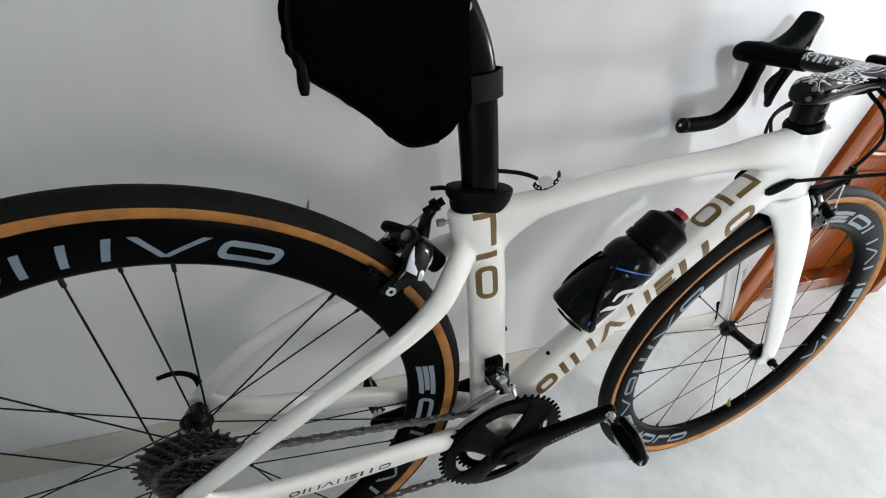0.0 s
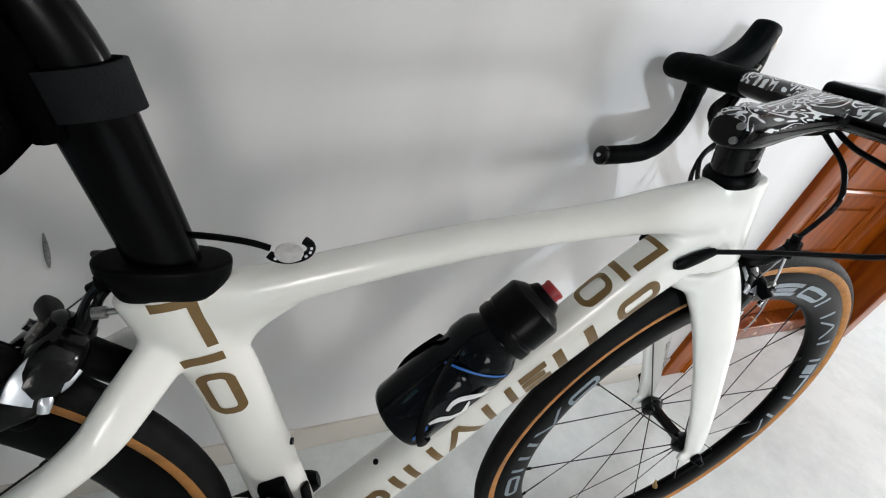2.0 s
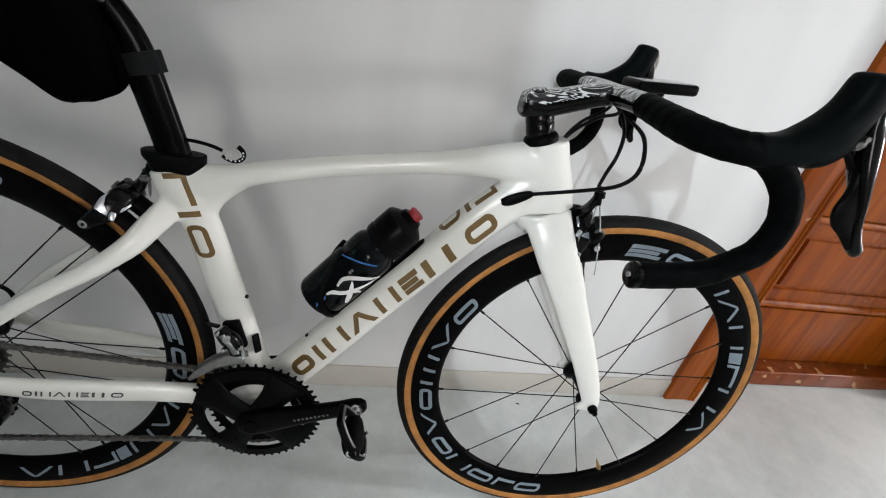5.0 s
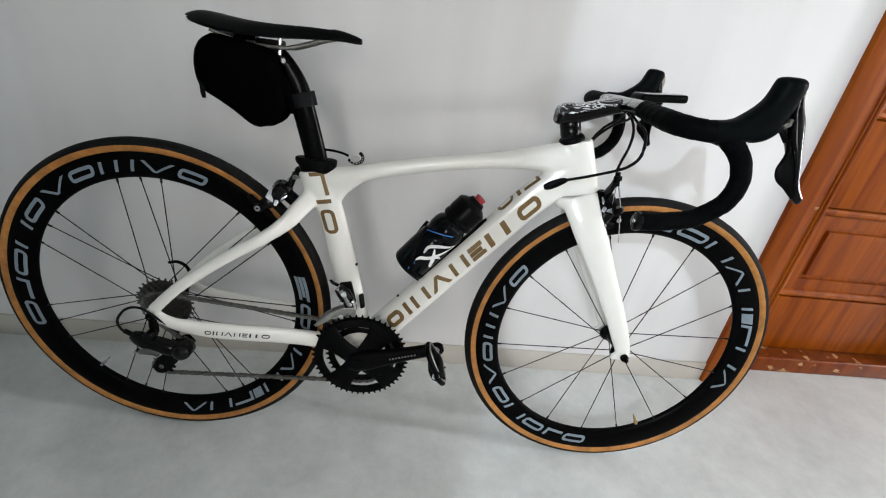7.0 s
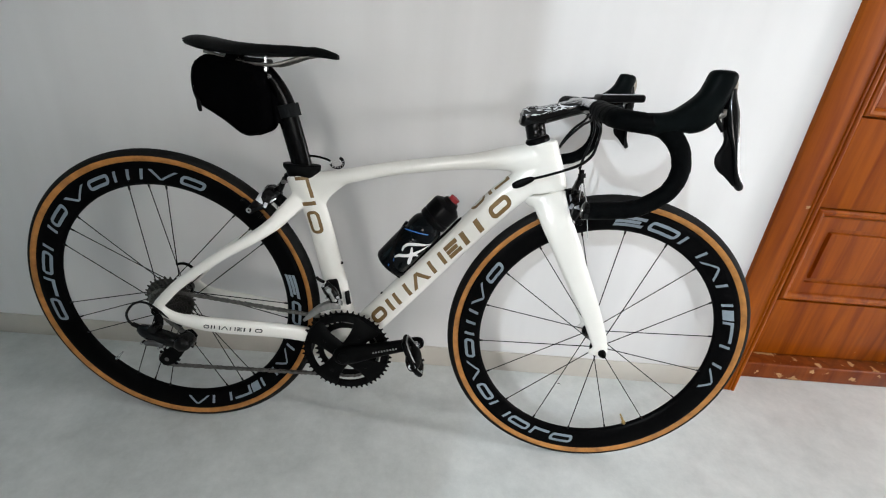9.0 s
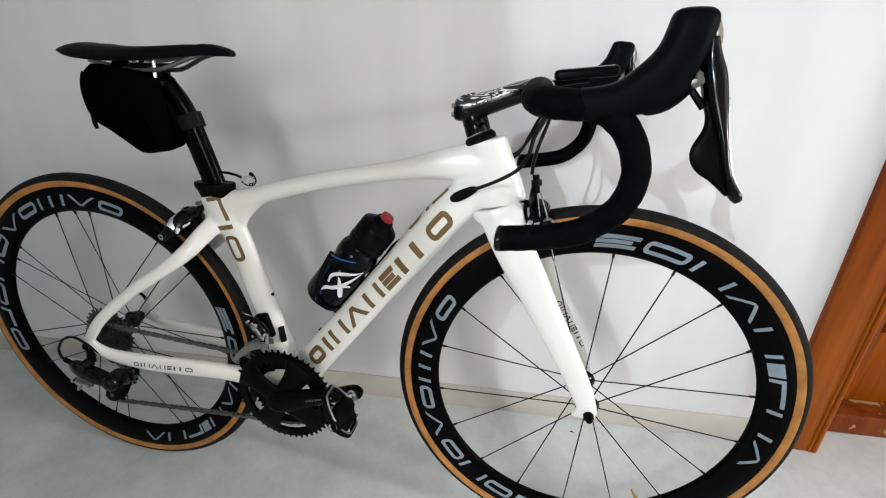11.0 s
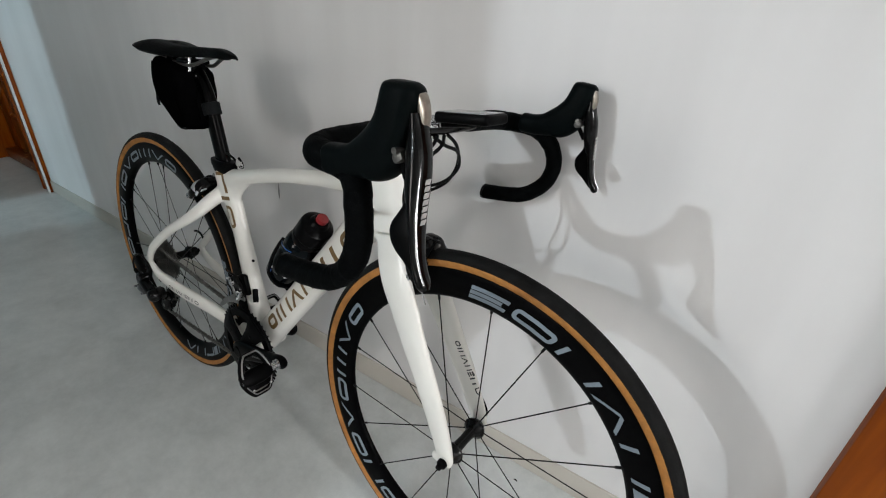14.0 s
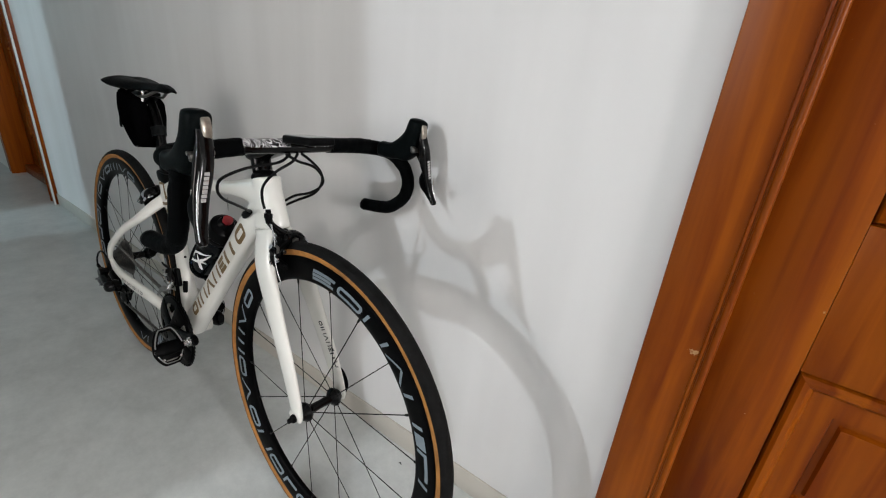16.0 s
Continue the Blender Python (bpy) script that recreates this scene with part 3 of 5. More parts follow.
for r0, r1 in zip(rows, rows[1:]):
    for j in range(len(r0)):
        bm.faces.new((r0[j], r0[(j + 1) % len(r0)], r1[(j + 1) % len(r0)], r1[j]))
bm.faces.new(rows[0]), bm.faces.new(rows[-1])
saddle = part("saddle", bm, M_SADDLE, bike, "slim matte black saddle with a raised tail")
for sg in (-1, 1):
    bm = bmesh.new()
    cable(bm, [(0.150, sg * 0.030, 0.872), (0.175, sg * 0.024, 0.866), (0.205, sg * 0.022, 0.860), (0.262, sg * 0.022, 0.858), (0.285, sg * 0.020, 0.862), (0.325, sg * 0.013, 0.876), (0.345, sg * 0.010, 0.881)], 0.0036)
    part("rail", bm, M_DARKSTEEL, saddle, "dark metal saddle rail")
for sg in (-1, 1):
    bm = bmesh.new()
    cable(bm, [(0.1315, sg * 0.05, 0.880), (0.1290, sg * 0.058, 0.884), (0.1335, sg * 0.066, 0.884)], 0.0028)
    part("tail_bumper", bm, M_WHITEPRINT, saddle, "worn pale edge of the saddle tail")


# wheels
def wheel(name, cx, spokes, label):
    c = (cx, 0, AXLE_Z)
    root = hollow(name, Matrix(), bike)
    tagged(root, label)
    bm = bmesh.new()
    tc, tr = TYRE_R - 0.0149, 0.0149
    prof, mats = [], []
    n = 28
    for j in range(n):
        a = 2 * math.pi * (j + 0.5) / n
        prof.append((tc + tr * math.cos(a), 0.0140 * math.sin(a)))
        am = 2 * math.pi * (j + 1.0) / n
        mats.append(0 if math.cos(am) > 0.12 else 1)
    revolve(bm, prof, c, 128, mats)
    part("tyre", bm, [M_TREAD, M_TAN], root, "black tread with tan sidewalls")
    bm = bmesh.new()
    half = [(0.2635, 0.0018), (0.2650, 0.0045), (0.270, 0.0078), (0.280, 0.0108), (0.292, 0.0124), (0.303, 0.0128), (0.310, 0.0124), (0.314, 0.0112)]
    prof = half + [(r, -y) for r, y in reversed(half)]
    revolve(bm, prof, c, 128)
    part("rim", bm, M_RIM, root, "deep black carbon rim")
    for a, hub_a, hub_r, hub_y in spokes:
        bm = bmesh.new()
        p = Vector((c[0] + 0.266 * math.cos(a), 0.002 * (1 if hub_y > 0 else -1), c[2] + 0.266 * math.sin(a)))
        q = Vector((c[0] + hub_r * math.cos(hub_a), hub_y, c[2] + hub_r * math.sin(hub_a)))
        loft(bm, [(*p, 0.0010, 0.0010), (*(p + (q - p) * 0.12), 0.0010, 0.0010), (*(p + (q - p) * 0.2), 0.0006, 0.0012), (*(p + (q - p) * 0.85), 0.0006, 0.0012), (*q, 0.0011, 0.0011)], n=6, k=1)
        part("spoke", bm, M_SPOKE, root)
        bm = bmesh.new()
        rod(bm, p + (p - q).normalized() * 0.004, p + (q - p).normalized() * 0.010, 0.0021, 8)
        part("nipple", bm, M_SPOKE, root)
    return root, c


def valve(root, c, ang, mat, label):
    bm = bmesh.new()
    d = Vector((math.cos(ang), 0, math.sin(ang)))
    o = Vector(c)
    rod(bm, o + d * 0.266, o + d * 0.243, 0.0030, 12)
    rod(bm, o + d * 0.262, o + d * 0.257, 0.0050, 12)
    rod(bm, o + d * 0.243, o + d * 0.232, 0.0018, 10)
    part("valve", bm, mat, root, label)


M_BRASS = material("brass", (0.55, 0.40, 0.18), 0.3, metal=1.0, vary=0.15, scale=90)
F_SPOKES = []
for i in range(18):
    a = radians(7.5 + 20 * i)
    sg = -1 if i % 2 else 1
    F_SPOKES.append((a, a, 0.017, sg * 0.033))
front_wheel, FC = wheel("front_wheel", FRONT_X, F_SPOKES, "deep-rim front wheel with grey print")
R_SPOKES = []
for g in range(7):
    mid = 96.2 + g * 360 / 7
    R_SPOKES.append((radians(mid), radians(mid), 0.016, 0.034))
    R_SPOKES.append((radians(mid - 9), radians(mid - 80), 0.026, -0.018))
    R_SPOKES.append((radians(mid + 9), radians(mid + 80), 0.026, -0.018))
rear_wheel, RC = wheel("rear_wheel", REAR_X, R_SPOKES, "deep-rim rear wheel with grey print")
valve(front_wheel, FC, radians(297.8), M_BRASS, "bare brass tyre valve")
valve(rear_wheel, RC, radians(228), M_STEEL, "silver tyre valve")

# hubs
bm = bmesh.new()
prof = [(0.006, -0.047), (0.012, -0.046), (0.0185, -0.038), (0.020, -0.034), (0.0185, -0.030), (0.0095, -0.022), (0.0085, 0.0), (0.0095, 0.022), (0.0185, 0.030), (0.020, 0.034), (0.0185, 0.038), (0.012, 0.046), (0.006, 0.047)]
revolve(bm, prof, FC, 32, closed=False)
rod(bm, (FC[0], -0.058, FC[2]), (FC[0], 0.058, FC[2]), 0.0055, 14)
part("hub", bm, M_BLACK, front_wheel, "black front hub")
bm = bmesh.new()
revolve(bm, [(0.0005, -0.074), (0.0046, -0.0735), (0.0052, -0.069), (0.0062, -0.067), (0.0082, -0.0655), (0.0085, -0.060), (0.0005, -0.0590)], FC, 20, closed=False)
part("axle_nut", bm, M_SATIN, front_wheel)
bm = bmesh.new()
loft(bm, [(FC[0], 0.062, FC[2], 0.006, 0.006), (FC[0] - 0.001, 0.068, FC[2] + 0.016, 0.003, 0.006), (FC[0] - 0.013, 0.069, FC[2] + 0.034, 0.0025, 0.0055), (FC[0] - 0.026, 0.066, FC[2] + 0.046, 0.0022, 0.0045)], n=12)
part("quick_release", bm, M_SATIN, front_wheel, "black quick-release lever")
bm = bmesh.new()
prof = [(0.006, -0.050), (0.014, -0.020), (0.028, -0.019), (0.029, -0.016), (0.016, -0.012), (0.011, 0.0), (0.011, 0.024), (0.018, 0.031), (0.0195, 0.035), (0.018, 0.039), (0.012, 0.055), (0.006, 0.058)]
revolve(bm, prof, RC, 32, closed=False)
rod(bm, (RC[0], -0.064, RC[2]), (RC[0], 0.066, RC[2]), 0.0055, 14)
part("hub", bm, M_BLACK, rear_wheel, "black rear hub")
bm = bmesh.new()
revolve(bm, [(0.0005, -0.080), (0.0075, -0.079), (0.0095, -0.075), (0.0095, -0.071), (0.0005, -0.071)], RC, 20, closed=False)
part("axle_nut", bm, M_SATIN, rear_wheel)
bm = bmesh.new()
loft(bm, [(RC[0], 0.072, RC[2], 0.006, 0.006), (RC[0] + 0.003, 0.078, RC[2] + 0.014, 0.003, 0.0050), (RC[0] - 0.004, 0.079, RC[2] + 0.036, 0.0025, 0.0042), (RC[0] - 0.022, 0.078, RC[2] + 0.0465, 0.0025, 0.0040), (RC[0] - 0.042, 0.076, RC[2] + 0.0435, 0.0022, 0.0030)], n=12)
part("quick_release", bm, M_SATIN, rear_wheel, "black quick-release lever")


def sprocket(bm, c, teeth, y, thick, inner):
    r = teeth * 0.0127 / (2 * math.pi)
    ring = []
    for i in range(teeth):
        for f, rr in ((0.0, -0.0035), (0.28, -0.003), (0.42, 0.0028), (0.58, 0.0028), (0.72, -0.003)):
            th = 2 * math.pi * (i + f) / teeth
            ring.append((math.cos(th) * (r + rr), math.sin(th) * (r + rr), math.cos(th) * inner, math.sin(th) * inner))
    vs = [[bm.verts.new((c[0] + p[k], yy, c[1] + p[k + 1])) for p in ring] for yy in (y - thick / 2, y + thick / 2) for k in (0, 2)]
    n = len(ring)
    o0, i0, o1, i1 = vs
    for j in range(n):
        k = (j + 1) % n
        bm.faces.new((o0[j], o0[k], i0[k], i0[j]))
        bm.faces.new((o1[j], i1[j], i1[k], o1[k]))
        bm.faces.new((o0[j], o1[j], o1[k], o0[k]))
        bm.faces.new((i0[j], i0[k], i1[k], i1[j]))


COGS = [11, 12, 13, 14, 15, 17, 19, 21, 23, 25, 28]
for i, tth in enumerate(COGS):
    bm = bmesh.new()
    sprocket(bm, (REAR_X, AXLE_Z), tth, -0.0580 + i * 0.0037, 0.0017, max(0.016, tth * 0.00202 - 0.014))
    part("sprocket", bm, M_CASSETTE, rear_wheel, "worn steel sprocket", angle=25)


# print on the rims
# plain printed shapes in a cell w wide and h high, as strips of point pairs
def sign_strips(kind, w, h, s):
    def bar(p, q, half, along=6):
        (x0, y0), (x1, y1) = p, q
        return [((x0 + (x1 - x0) * k / along + half[0], y0 + (y1 - y0) * k / along + half[1]), (x0 + (x1 - x0) * k / along - half[0], y0 + (y1 - y0) * k / along - half[1])) for k in range(along + 1)]

    up, lie = (s / 2, 0.0), (0.0, s / 2)
    if kind == "bar":
        return [bar((w / 2, 0), (w / 2, h), (w / 2, 0.0))]
    if kind == "pair":
        return [bar((s / 2, 0), (s / 2, h), up), bar((w - s / 2, 0), (w - s / 2, h), up)]
    if kind == "three":
        return [bar((s / 2, 0), (s / 2, h), up), bar((w / 2, 0), (w / 2, h), up), bar((w - s / 2, 0), (w - s / 2, h), up)]
    if kind == "lying":
        return [bar((0, y), (w * f, y), lie) for y, f in ((s / 2, 1.0), (h / 2, 0.86), (h - s / 2, 1.0))]
    if kind == "roof":
        return [bar((s * 0.55, 0), (w / 2, h), (s * 0.55, 0.0)), bar((w - s * 0.55, 0), (w / 2, h), (s * 0.55, 0.0))]
    if kind == "corner":
        return [bar((s / 2, 0), (s / 2, h), up), bar((s, h - s / 2), (w, h - s / 2), lie)]
    # an open ring with rounded corners
    rc, out = min(w, h) * 0.42, []
    for k in range(37):
        th = 2 * math.pi * k / 36
        c, d = math.cos(th), math.sin(th)
        pts = []
        for inset in (0.0, s):
            r = max(rc - inset, rc * 0.3)
            hx, hy = w / 2 - inset - r, h / 2 - inset - r
            pts.append((w / 2 + math.copysign(hx, c) * (1 if abs(c) > 1e-6 else 0) + r * c, h / 2 + math.copysign(hy, d) * (1 if abs(d) > 1e-6 else 0) + r * d))
        out.append(tuple(pts))
    return [out]


def strip_faces(bm, strip, place):
    prev = None
    for a, b in strip:
        pair = (place(*a), place(*b))
        pair = None if None in pair else [bm.verts.new(q) for q in pair]
        if prev and pair:
            bm.faces.new((prev[0], pair[0], pair[1], prev[1]))
        prev = pair


RIM_R, RIM_Y = [0.2650, 0.270, 0.280, 0.292, 0.303, 0.310], [0.0045, 0.0078, 0.0108, 0.0124, 0.0128, 0.0124]


def rim_print(root, c, a_from, a_to, cells, inward):
    """A band of plain printed shapes round the rim; inward: their heads point to the hub."""
    total = sum(w for _, w in cells)
    way = 1 if a_to > a_from else -1
    a, h = a_from, 0.0225
    for kind, w in cells:
        step = abs(a_to - a_from) * w / total
        width = radians(step * 0.86) * 0.288

        def place(u, v):
            r = 0.2992 - v if inward else 0.2767 + v
            lean = 0.30 * (v - h / 2)
            th = radians(a) + way * (u + lean) / 0.288
            return Vector((c[0] + r * math.cos(th), -float(np.interp(r, RIM_R, RIM_Y)) - 0.0007, c[2] + r * math.sin(th)))

        for strip in sign_strips(kind, width, h, 0.0066):
            bm = bmesh.new()
            strip_faces(bm, strip, place)
            part("rim_print", bm, M_RIMDECAL, root)
        a += way * step


LONG_PRINT = [("ring", 1.0), ("roof", 1.15), ("three", 1.25), ("ring", 1.0), ("roof", 1.15), ("ring", 1.05), ("pair", 1.05), ("ring", 1.1), ("corner", 0.85), ("ring", 1.1)]
SHORT_PRINT = [("lying", 1.05), ("ring", 1.15), ("pair", 1.05), ("roof", 1.1), ("pair", 1.0), ("bar", 0.45), ("corner", 0.9), ("pair", 1.0), ("roof", 1.05)]
rim_print(front_wheel, FC, 145, 272, LONG_PRINT, True)
rim_print(front_wheel, FC, 94, -23, SHORT_PRINT, False)
rim_print(rear_wheel, RC, 69, 200, LONG_PRINT, True)
rim_print(rear_wheel, RC, 18, -92, SHORT_PRINT, False)

# fork
FK = [(0.822, -0.012, 0.662, 0.014, 0.036), (0.832, -0.026, 0.640, 0.0125, 0.033), (0.8505, -0.037, 0.604, 0.0110, 0.0310), (0.876, -0.0415, 0.560, 0.0100, 0.0285), (0.8975, -0.0445, 0.520, 0.0095, 0.0255), (0.9425, -0.0485, 0.438, 0.0085, 0.0215), (0.971, -0.0510, 0.380, 0.0078, 0.0192), (0.986, -0.0525, 0.345, 0.0070, 0.0160), (0.990, -0.0525, 0.331, 0.0062, 0.0125), (0.991, -0.0525, 0.325, 0.005, 0.008)]
bm = bmesh.new()
for s in (FK, mirror(FK)):
    loft(bm, s, n=20, power=2.3)
for sg in (-1, 1):
    loft(bm, [(0.992, sg * 0.0525, 0.340, 0.0062, 0.0120), (0.979, sg * 0.0525, 0.336, 0.0056, 0.0115), (0.967, sg * 0.0525, 0.333, 0.0048, 0.0085), (0.961, sg * 0.0525, 0.332, 0.0035, 0.0045)], n=18, power=2.6)
loft(bm, [(0.8170, 0, 0.6655, 0.0285, 0.0452), (0.8195, 0, 0.655, 0.0280, 0.0425), (0.823, 0, 0.643, 0.0255, 0.035)], n=26, k=2, power=2.2)
FORK = fused("fork", bm, M_WHITE, bike, "pearl white carbon fork with curved blades", voxel=0.003, smooth=6)

# headset, stem and bar
bm = bmesh.new()
loft(bm, [(0.7875, 0, 0.7625, 0.0235, 0.0235), (0.7862, 0, 0.7658, 0.0240, 0.0240), (0.7850, 0, 0.7690, 0.0232, 0.0232), (0.7835, 0, 0.7725, 0.0200, 0.0200)], n=32, k=1)
part("headset_cap", bm, M_SATIN, bike, "round black headset cover with pale print")
for i in range(2):
    z = 0.775 + i * 0.0125
    bm = bmesh.new()
    x = 0.7855 - (z - 0.765) * 0.31
    loft(bm, [(x, 0, z, 0.0186, 0.0186), (x - 0.0003, 0, z + 0.0006, 0.0190, 0.0190), (x - 0.0034, 0, z + 0.0119, 0.0190, 0.0190), (x - 0.0036, 0, z + 0.0125, 0.0186, 0.0186)], n=30, k=1)
    part("spacer", bm, M_BLACK, bike)
bm = bmesh.new()
STEM = [(0.7470, 0, 0.8070, 0.015, 0.0125), (0.7505, 0, 0.8070, 0.0200, 0.0165), (0.765, 0, 0.8085, 0.0220, 0.0178), (0.785, 0, 0.8135, 0.021, 0.0172), (0.81, 0, 0.8215, 0.020, 0.0158), (0.84, 0, 0.8320, 0.023, 0.0150), (0.862, 0, 0.8380, 0.032, 0.0135), (0.878, 0, 0.8400, 0.038, 0.011)]
loft(bm, STEM, n=28, power=2.8)
BARC = [(0.868, 0.0, 0.838, 0.0185, 0.0135), (0.868, 0.04, 0.8385, 0.0185, 0.0135), (0.8675, 0.080, 0.8385, 0.0180, 0.0130), (0.867, 0.092, 0.8385, 0.0175, 0.0128)]
for s in (BARC, mirror(BARC)):
    loft(bm, s, n=22, power=2.3, side=(1, 0, 0))
stem = fused("stem", bm, [M_BLACK, M_GRAPHIC], bike, "one-piece black stem and bar centre with white flourishes", voxel=0.0022, smooth=6)
for p in stem.data.polygons:
    p.material_index = 1 if p.normal.z > 0.12 else 0
bm = bmesh.new()
loft(bm, [(0.7660, 0, 0.822, 0.0115, 0.0115), (0.7655, 0, 0.8275, 0.0118, 0.0118), (0.7652, 0, 0.8288, 0.010, 0.010)], n=28, k=1)
part("top_cap", bm, M_GRAPHIC, stem)
for x in (0.7495,):
    for z in (0.800, 0.8125):
        bm = bmesh.new()
        rod(bm, (x - 0.006, -0.0125, z), (x + 0.004, -0.0105, z + 0.001), 0.0032, 12)
        part("stem_bolt", bm, M_FDPLATE, stem)

BAR = [(0.867, 0.088, 0.8380, 0.0170, 0.0145), (0.866, 0.13, 0.8345, 0.0176, 0.0147), (0.8660, 0.165, 0.8318, 0.0176, 0.0156), (0.8705, 0.193, 0.8297, 0.0164, 0.0154), (0.887, 0.2100, 0.8280, 0.0152, 0.0150), (0.914, 0.2120, 0.8265, 0.0146, 0.0147), (0.933, 0.2115, 0.8215, 0.0143, 0.0143), (0.9465, 0.2160, 0.8100, 0.0136, 0.0136), (0.9562, 0.2235, 0.7945, 0.0133, 0.0133), (0.9624, 0.2275, 0.7715, 0.0131, 0.0131), (0.9603, 0.2285, 0.7510, 0.0131, 0.0131), (0.9518, 0.2280, 0.7322, 0.0131, 0.0131), (0.9350, 0.2245, 0.7155, 0.0131, 0.0131), (0.9130, 0.2245, 0.7030, 0.0134, 0.0134), (0.880, 0.2245, 0.6960, 0.0134, 0.0134), (0.8390, 0.2240, 0.6910, 0.0134, 0.0134)]


def bar_tape(sg):
    """Bar tape wound over the bar, its overlaps standing proud as a fine spiral step."""
    pts = spline(BAR, 14)
    bm = bmesh.new()
    rings, run, n = [], 0.0, 20
    prev = None
    nrm = None
    for i, q in enumerate(pts):
        c = Vector((q[0], sg * q[1], q[2] + (0.005 * min(1.0, (q[1] - 0.088) / 0.08) if sg > 0 else 0.0)))
        nx, pv = pts[min(i + 1, len(pts) - 1)], pts[max(i - 1, 0)]
        tan = Vector((nx[0] - pv[0], sg * (nx[1] - pv[1]), nx[2] - pv[2])).normalized()
        if prev is not None:
            run += (c - prev).length
        prev = c
        sv = Vector((1, 0, 0)) if nrm is None else nrm
        sv = (sv - tan * sv.dot(tan)).normalized()
        nrm = sv
        uv = tan.cross(sv)
        ring = []
        for j in range(n):
            th = 2 * math.pi * j / n
            step = ((run / 0.021) + j / n) % 1.0
            k = 1.0 + 0.045 * (step if step < 0.9 else (1 - step) * 9)
            ring.append(bm.verts.new(c + (sv * (q[3] * math.cos(th)) + uv * (q[4] * math.sin(th))) * k))
        rings.append(ring)
    for r0, r1 in zip(rings, rings[1:]):
        for j in range(n):
            bm.faces.new((r0[j], r0[(j + 1) % n], r1[(j + 1) % n], r1[j]))
    bm.faces.new(rings[0]), bm.faces.new(rings[-1])
    tape = part("handlebar_drop", bm, M_TAPE, bike, "drop bar wound in black tape")
    bm = bmesh.new()
    q = BAR[-1]
    q = (q[0], q[1], q[2] + (0.005 if sg > 0 else 0.0))
    loft(bm, [(q[0] + 0.002, sg * q[1], q[2], 0.0140, 0.0140), (q[0] - 0.003, sg * q[1], q[2] + 0.0003, 0.0140, 0.0140), (q[0] - 0.0055, sg * q[1], q[2] + 0.0005, 0.0105, 0.0105)], n=24, k=2)
    part("end_plug", bm, M_BLACK, tape, "gloss black bar plug")
    bm = bmesh.new()
    loft(bm, [(q[0] - 0.0050, sg * q[1], q[2] + 0.0005, 0.0035, 0.0035), (q[0] - 0.0068, sg * q[1], q[2] + 0.0006, 0.003, 0.003)], n=14, k=1)
    part("plug_mark", bm, M_STEEL, tape)
    return tape


def brifter(sg):
    turned = pose(0.93, 0, 0.838) @ pose(0, 0, 0, 0, 5.5, 0) @ pose(-0.93, 0, -0.830) if sg > 0 else Matrix()
    root = hollow("brake_lever", turned, bike)
    tagged(root, "black brake and gear lever with rubber hood and silver edge highlight")
    y = 0.1995 if sg > 0 else -0.2115
    bm = bmesh.new()
    HOOD = [(0.905, y, 0.8275, 0.0157, 0.0154), (0.925, y, 0.8288, 0.0163, 0.0160), (0.943, y, 0.8330, 0.0170, 0.0172), (0.960, y, 0.8410, 0.0175, 0.0205), (0.976, y, 0.8530, 0.0182, 0.0222), (0.986, y, 0.8705, 0.0176, 0.0200), (0.9905, y, 0.8860, 0.0172, 0.0192), (0.9930, y, 0.8970, 0.0168, 0.0192), (0.9943, y, 0.9045, 0.0150, 0.0172), (0.9945, y, 0.9080, 0.008, 0.0105)]
    loft(bm, HOOD, n=24, power=2.7)
    loft(bm, [(0.962, y, 0.828, 0.0160, 0.0105), (0.977, y, 0.834, 0.0162, 0.0125), (0.990, y, 0.846, 0.0155, 0.0125), (0.997, y, 0.858, 0.0135, 0.0095)], n=20)
    h = fused("hood", bm, M_HOOD, root, "black rubber hood with a raised pommel", voxel=0.0025, smooth=6)
    # silver nose plate
    bm = bmesh.new()
    loft(bm, [(1.0085, y - sg * 0.0025, 0.8990, 0.0056, 0.0026), (1.0100, y - sg * 0.0025, 0.8975, 0.0062, 0.0032), (1.0130, y - sg * 0.0025, 0.8900, 0.0064, 0.0034), (1.0145, y - sg * 0.0025, 0.8810, 0.0062, 0.0034), (1.0135, y - sg * 0.0025, 0.8735, 0.0056, 0.0030), (1.0130, y - sg * 0.0025, 0.8720, 0.0050, 0.0022)], n=20, k=2, power=4)
    part("nose_plate", bm, M_NOSE, root, "bronze-grey metal nose plate")
    bm = bmesh.new()
    LEV = [(1.0090, y, 0.8850, 0.0090, 0.0050), (1.0120, y + sg * 0.0006, 0.8680, 0.0108, 0.0082), (1.0160, y + sg * 0.0036, 0.8530, 0.0118, 0.0100), (1.0205, y + sg * 0.0080, 0.8320, 0.0122, 0.0094), (1.0240, y + sg * 0.0117, 0.8180, 0.0114, 0.0076), (1.0290, y + sg * 0.0159, 0.8000, 0.0102, 0.0050), (1.0350, y + sg * 0.0200, 0.7770, 0.0088, 0.0042), (1.0410, y + sg * 0.0228, 0.7630, 0.0080, 0.0046), (1.0475, y + sg * 0.0250, 0.7530, 0.0072, 0.0052), (1.0505, y + sg * 0.0256, 0.7485, 0.0040, 0.0035)]
    loft(bm, LEV, n=16, power=2.6)
    part("brake_blade", bm, M_BLACK, root, "gloss black brake blade")
    # bright edge line, laid on as the gloss blade's highlight
    bm = bmesh.new()
    loft(bm, [(p[0] + p[4] * 0.66, p[1] + sg * p[3] * 0.62, p[2] + 0.002, 0.0010, 0.0015) for p in LEV[2:9]], n=12)
    edge = part("blade_highlight", bm, M_STEEL, root, "thin chrome line carrying the blade's highlight")
    for i in range(7):
        t = i / 6
        bm = bmesh.new()
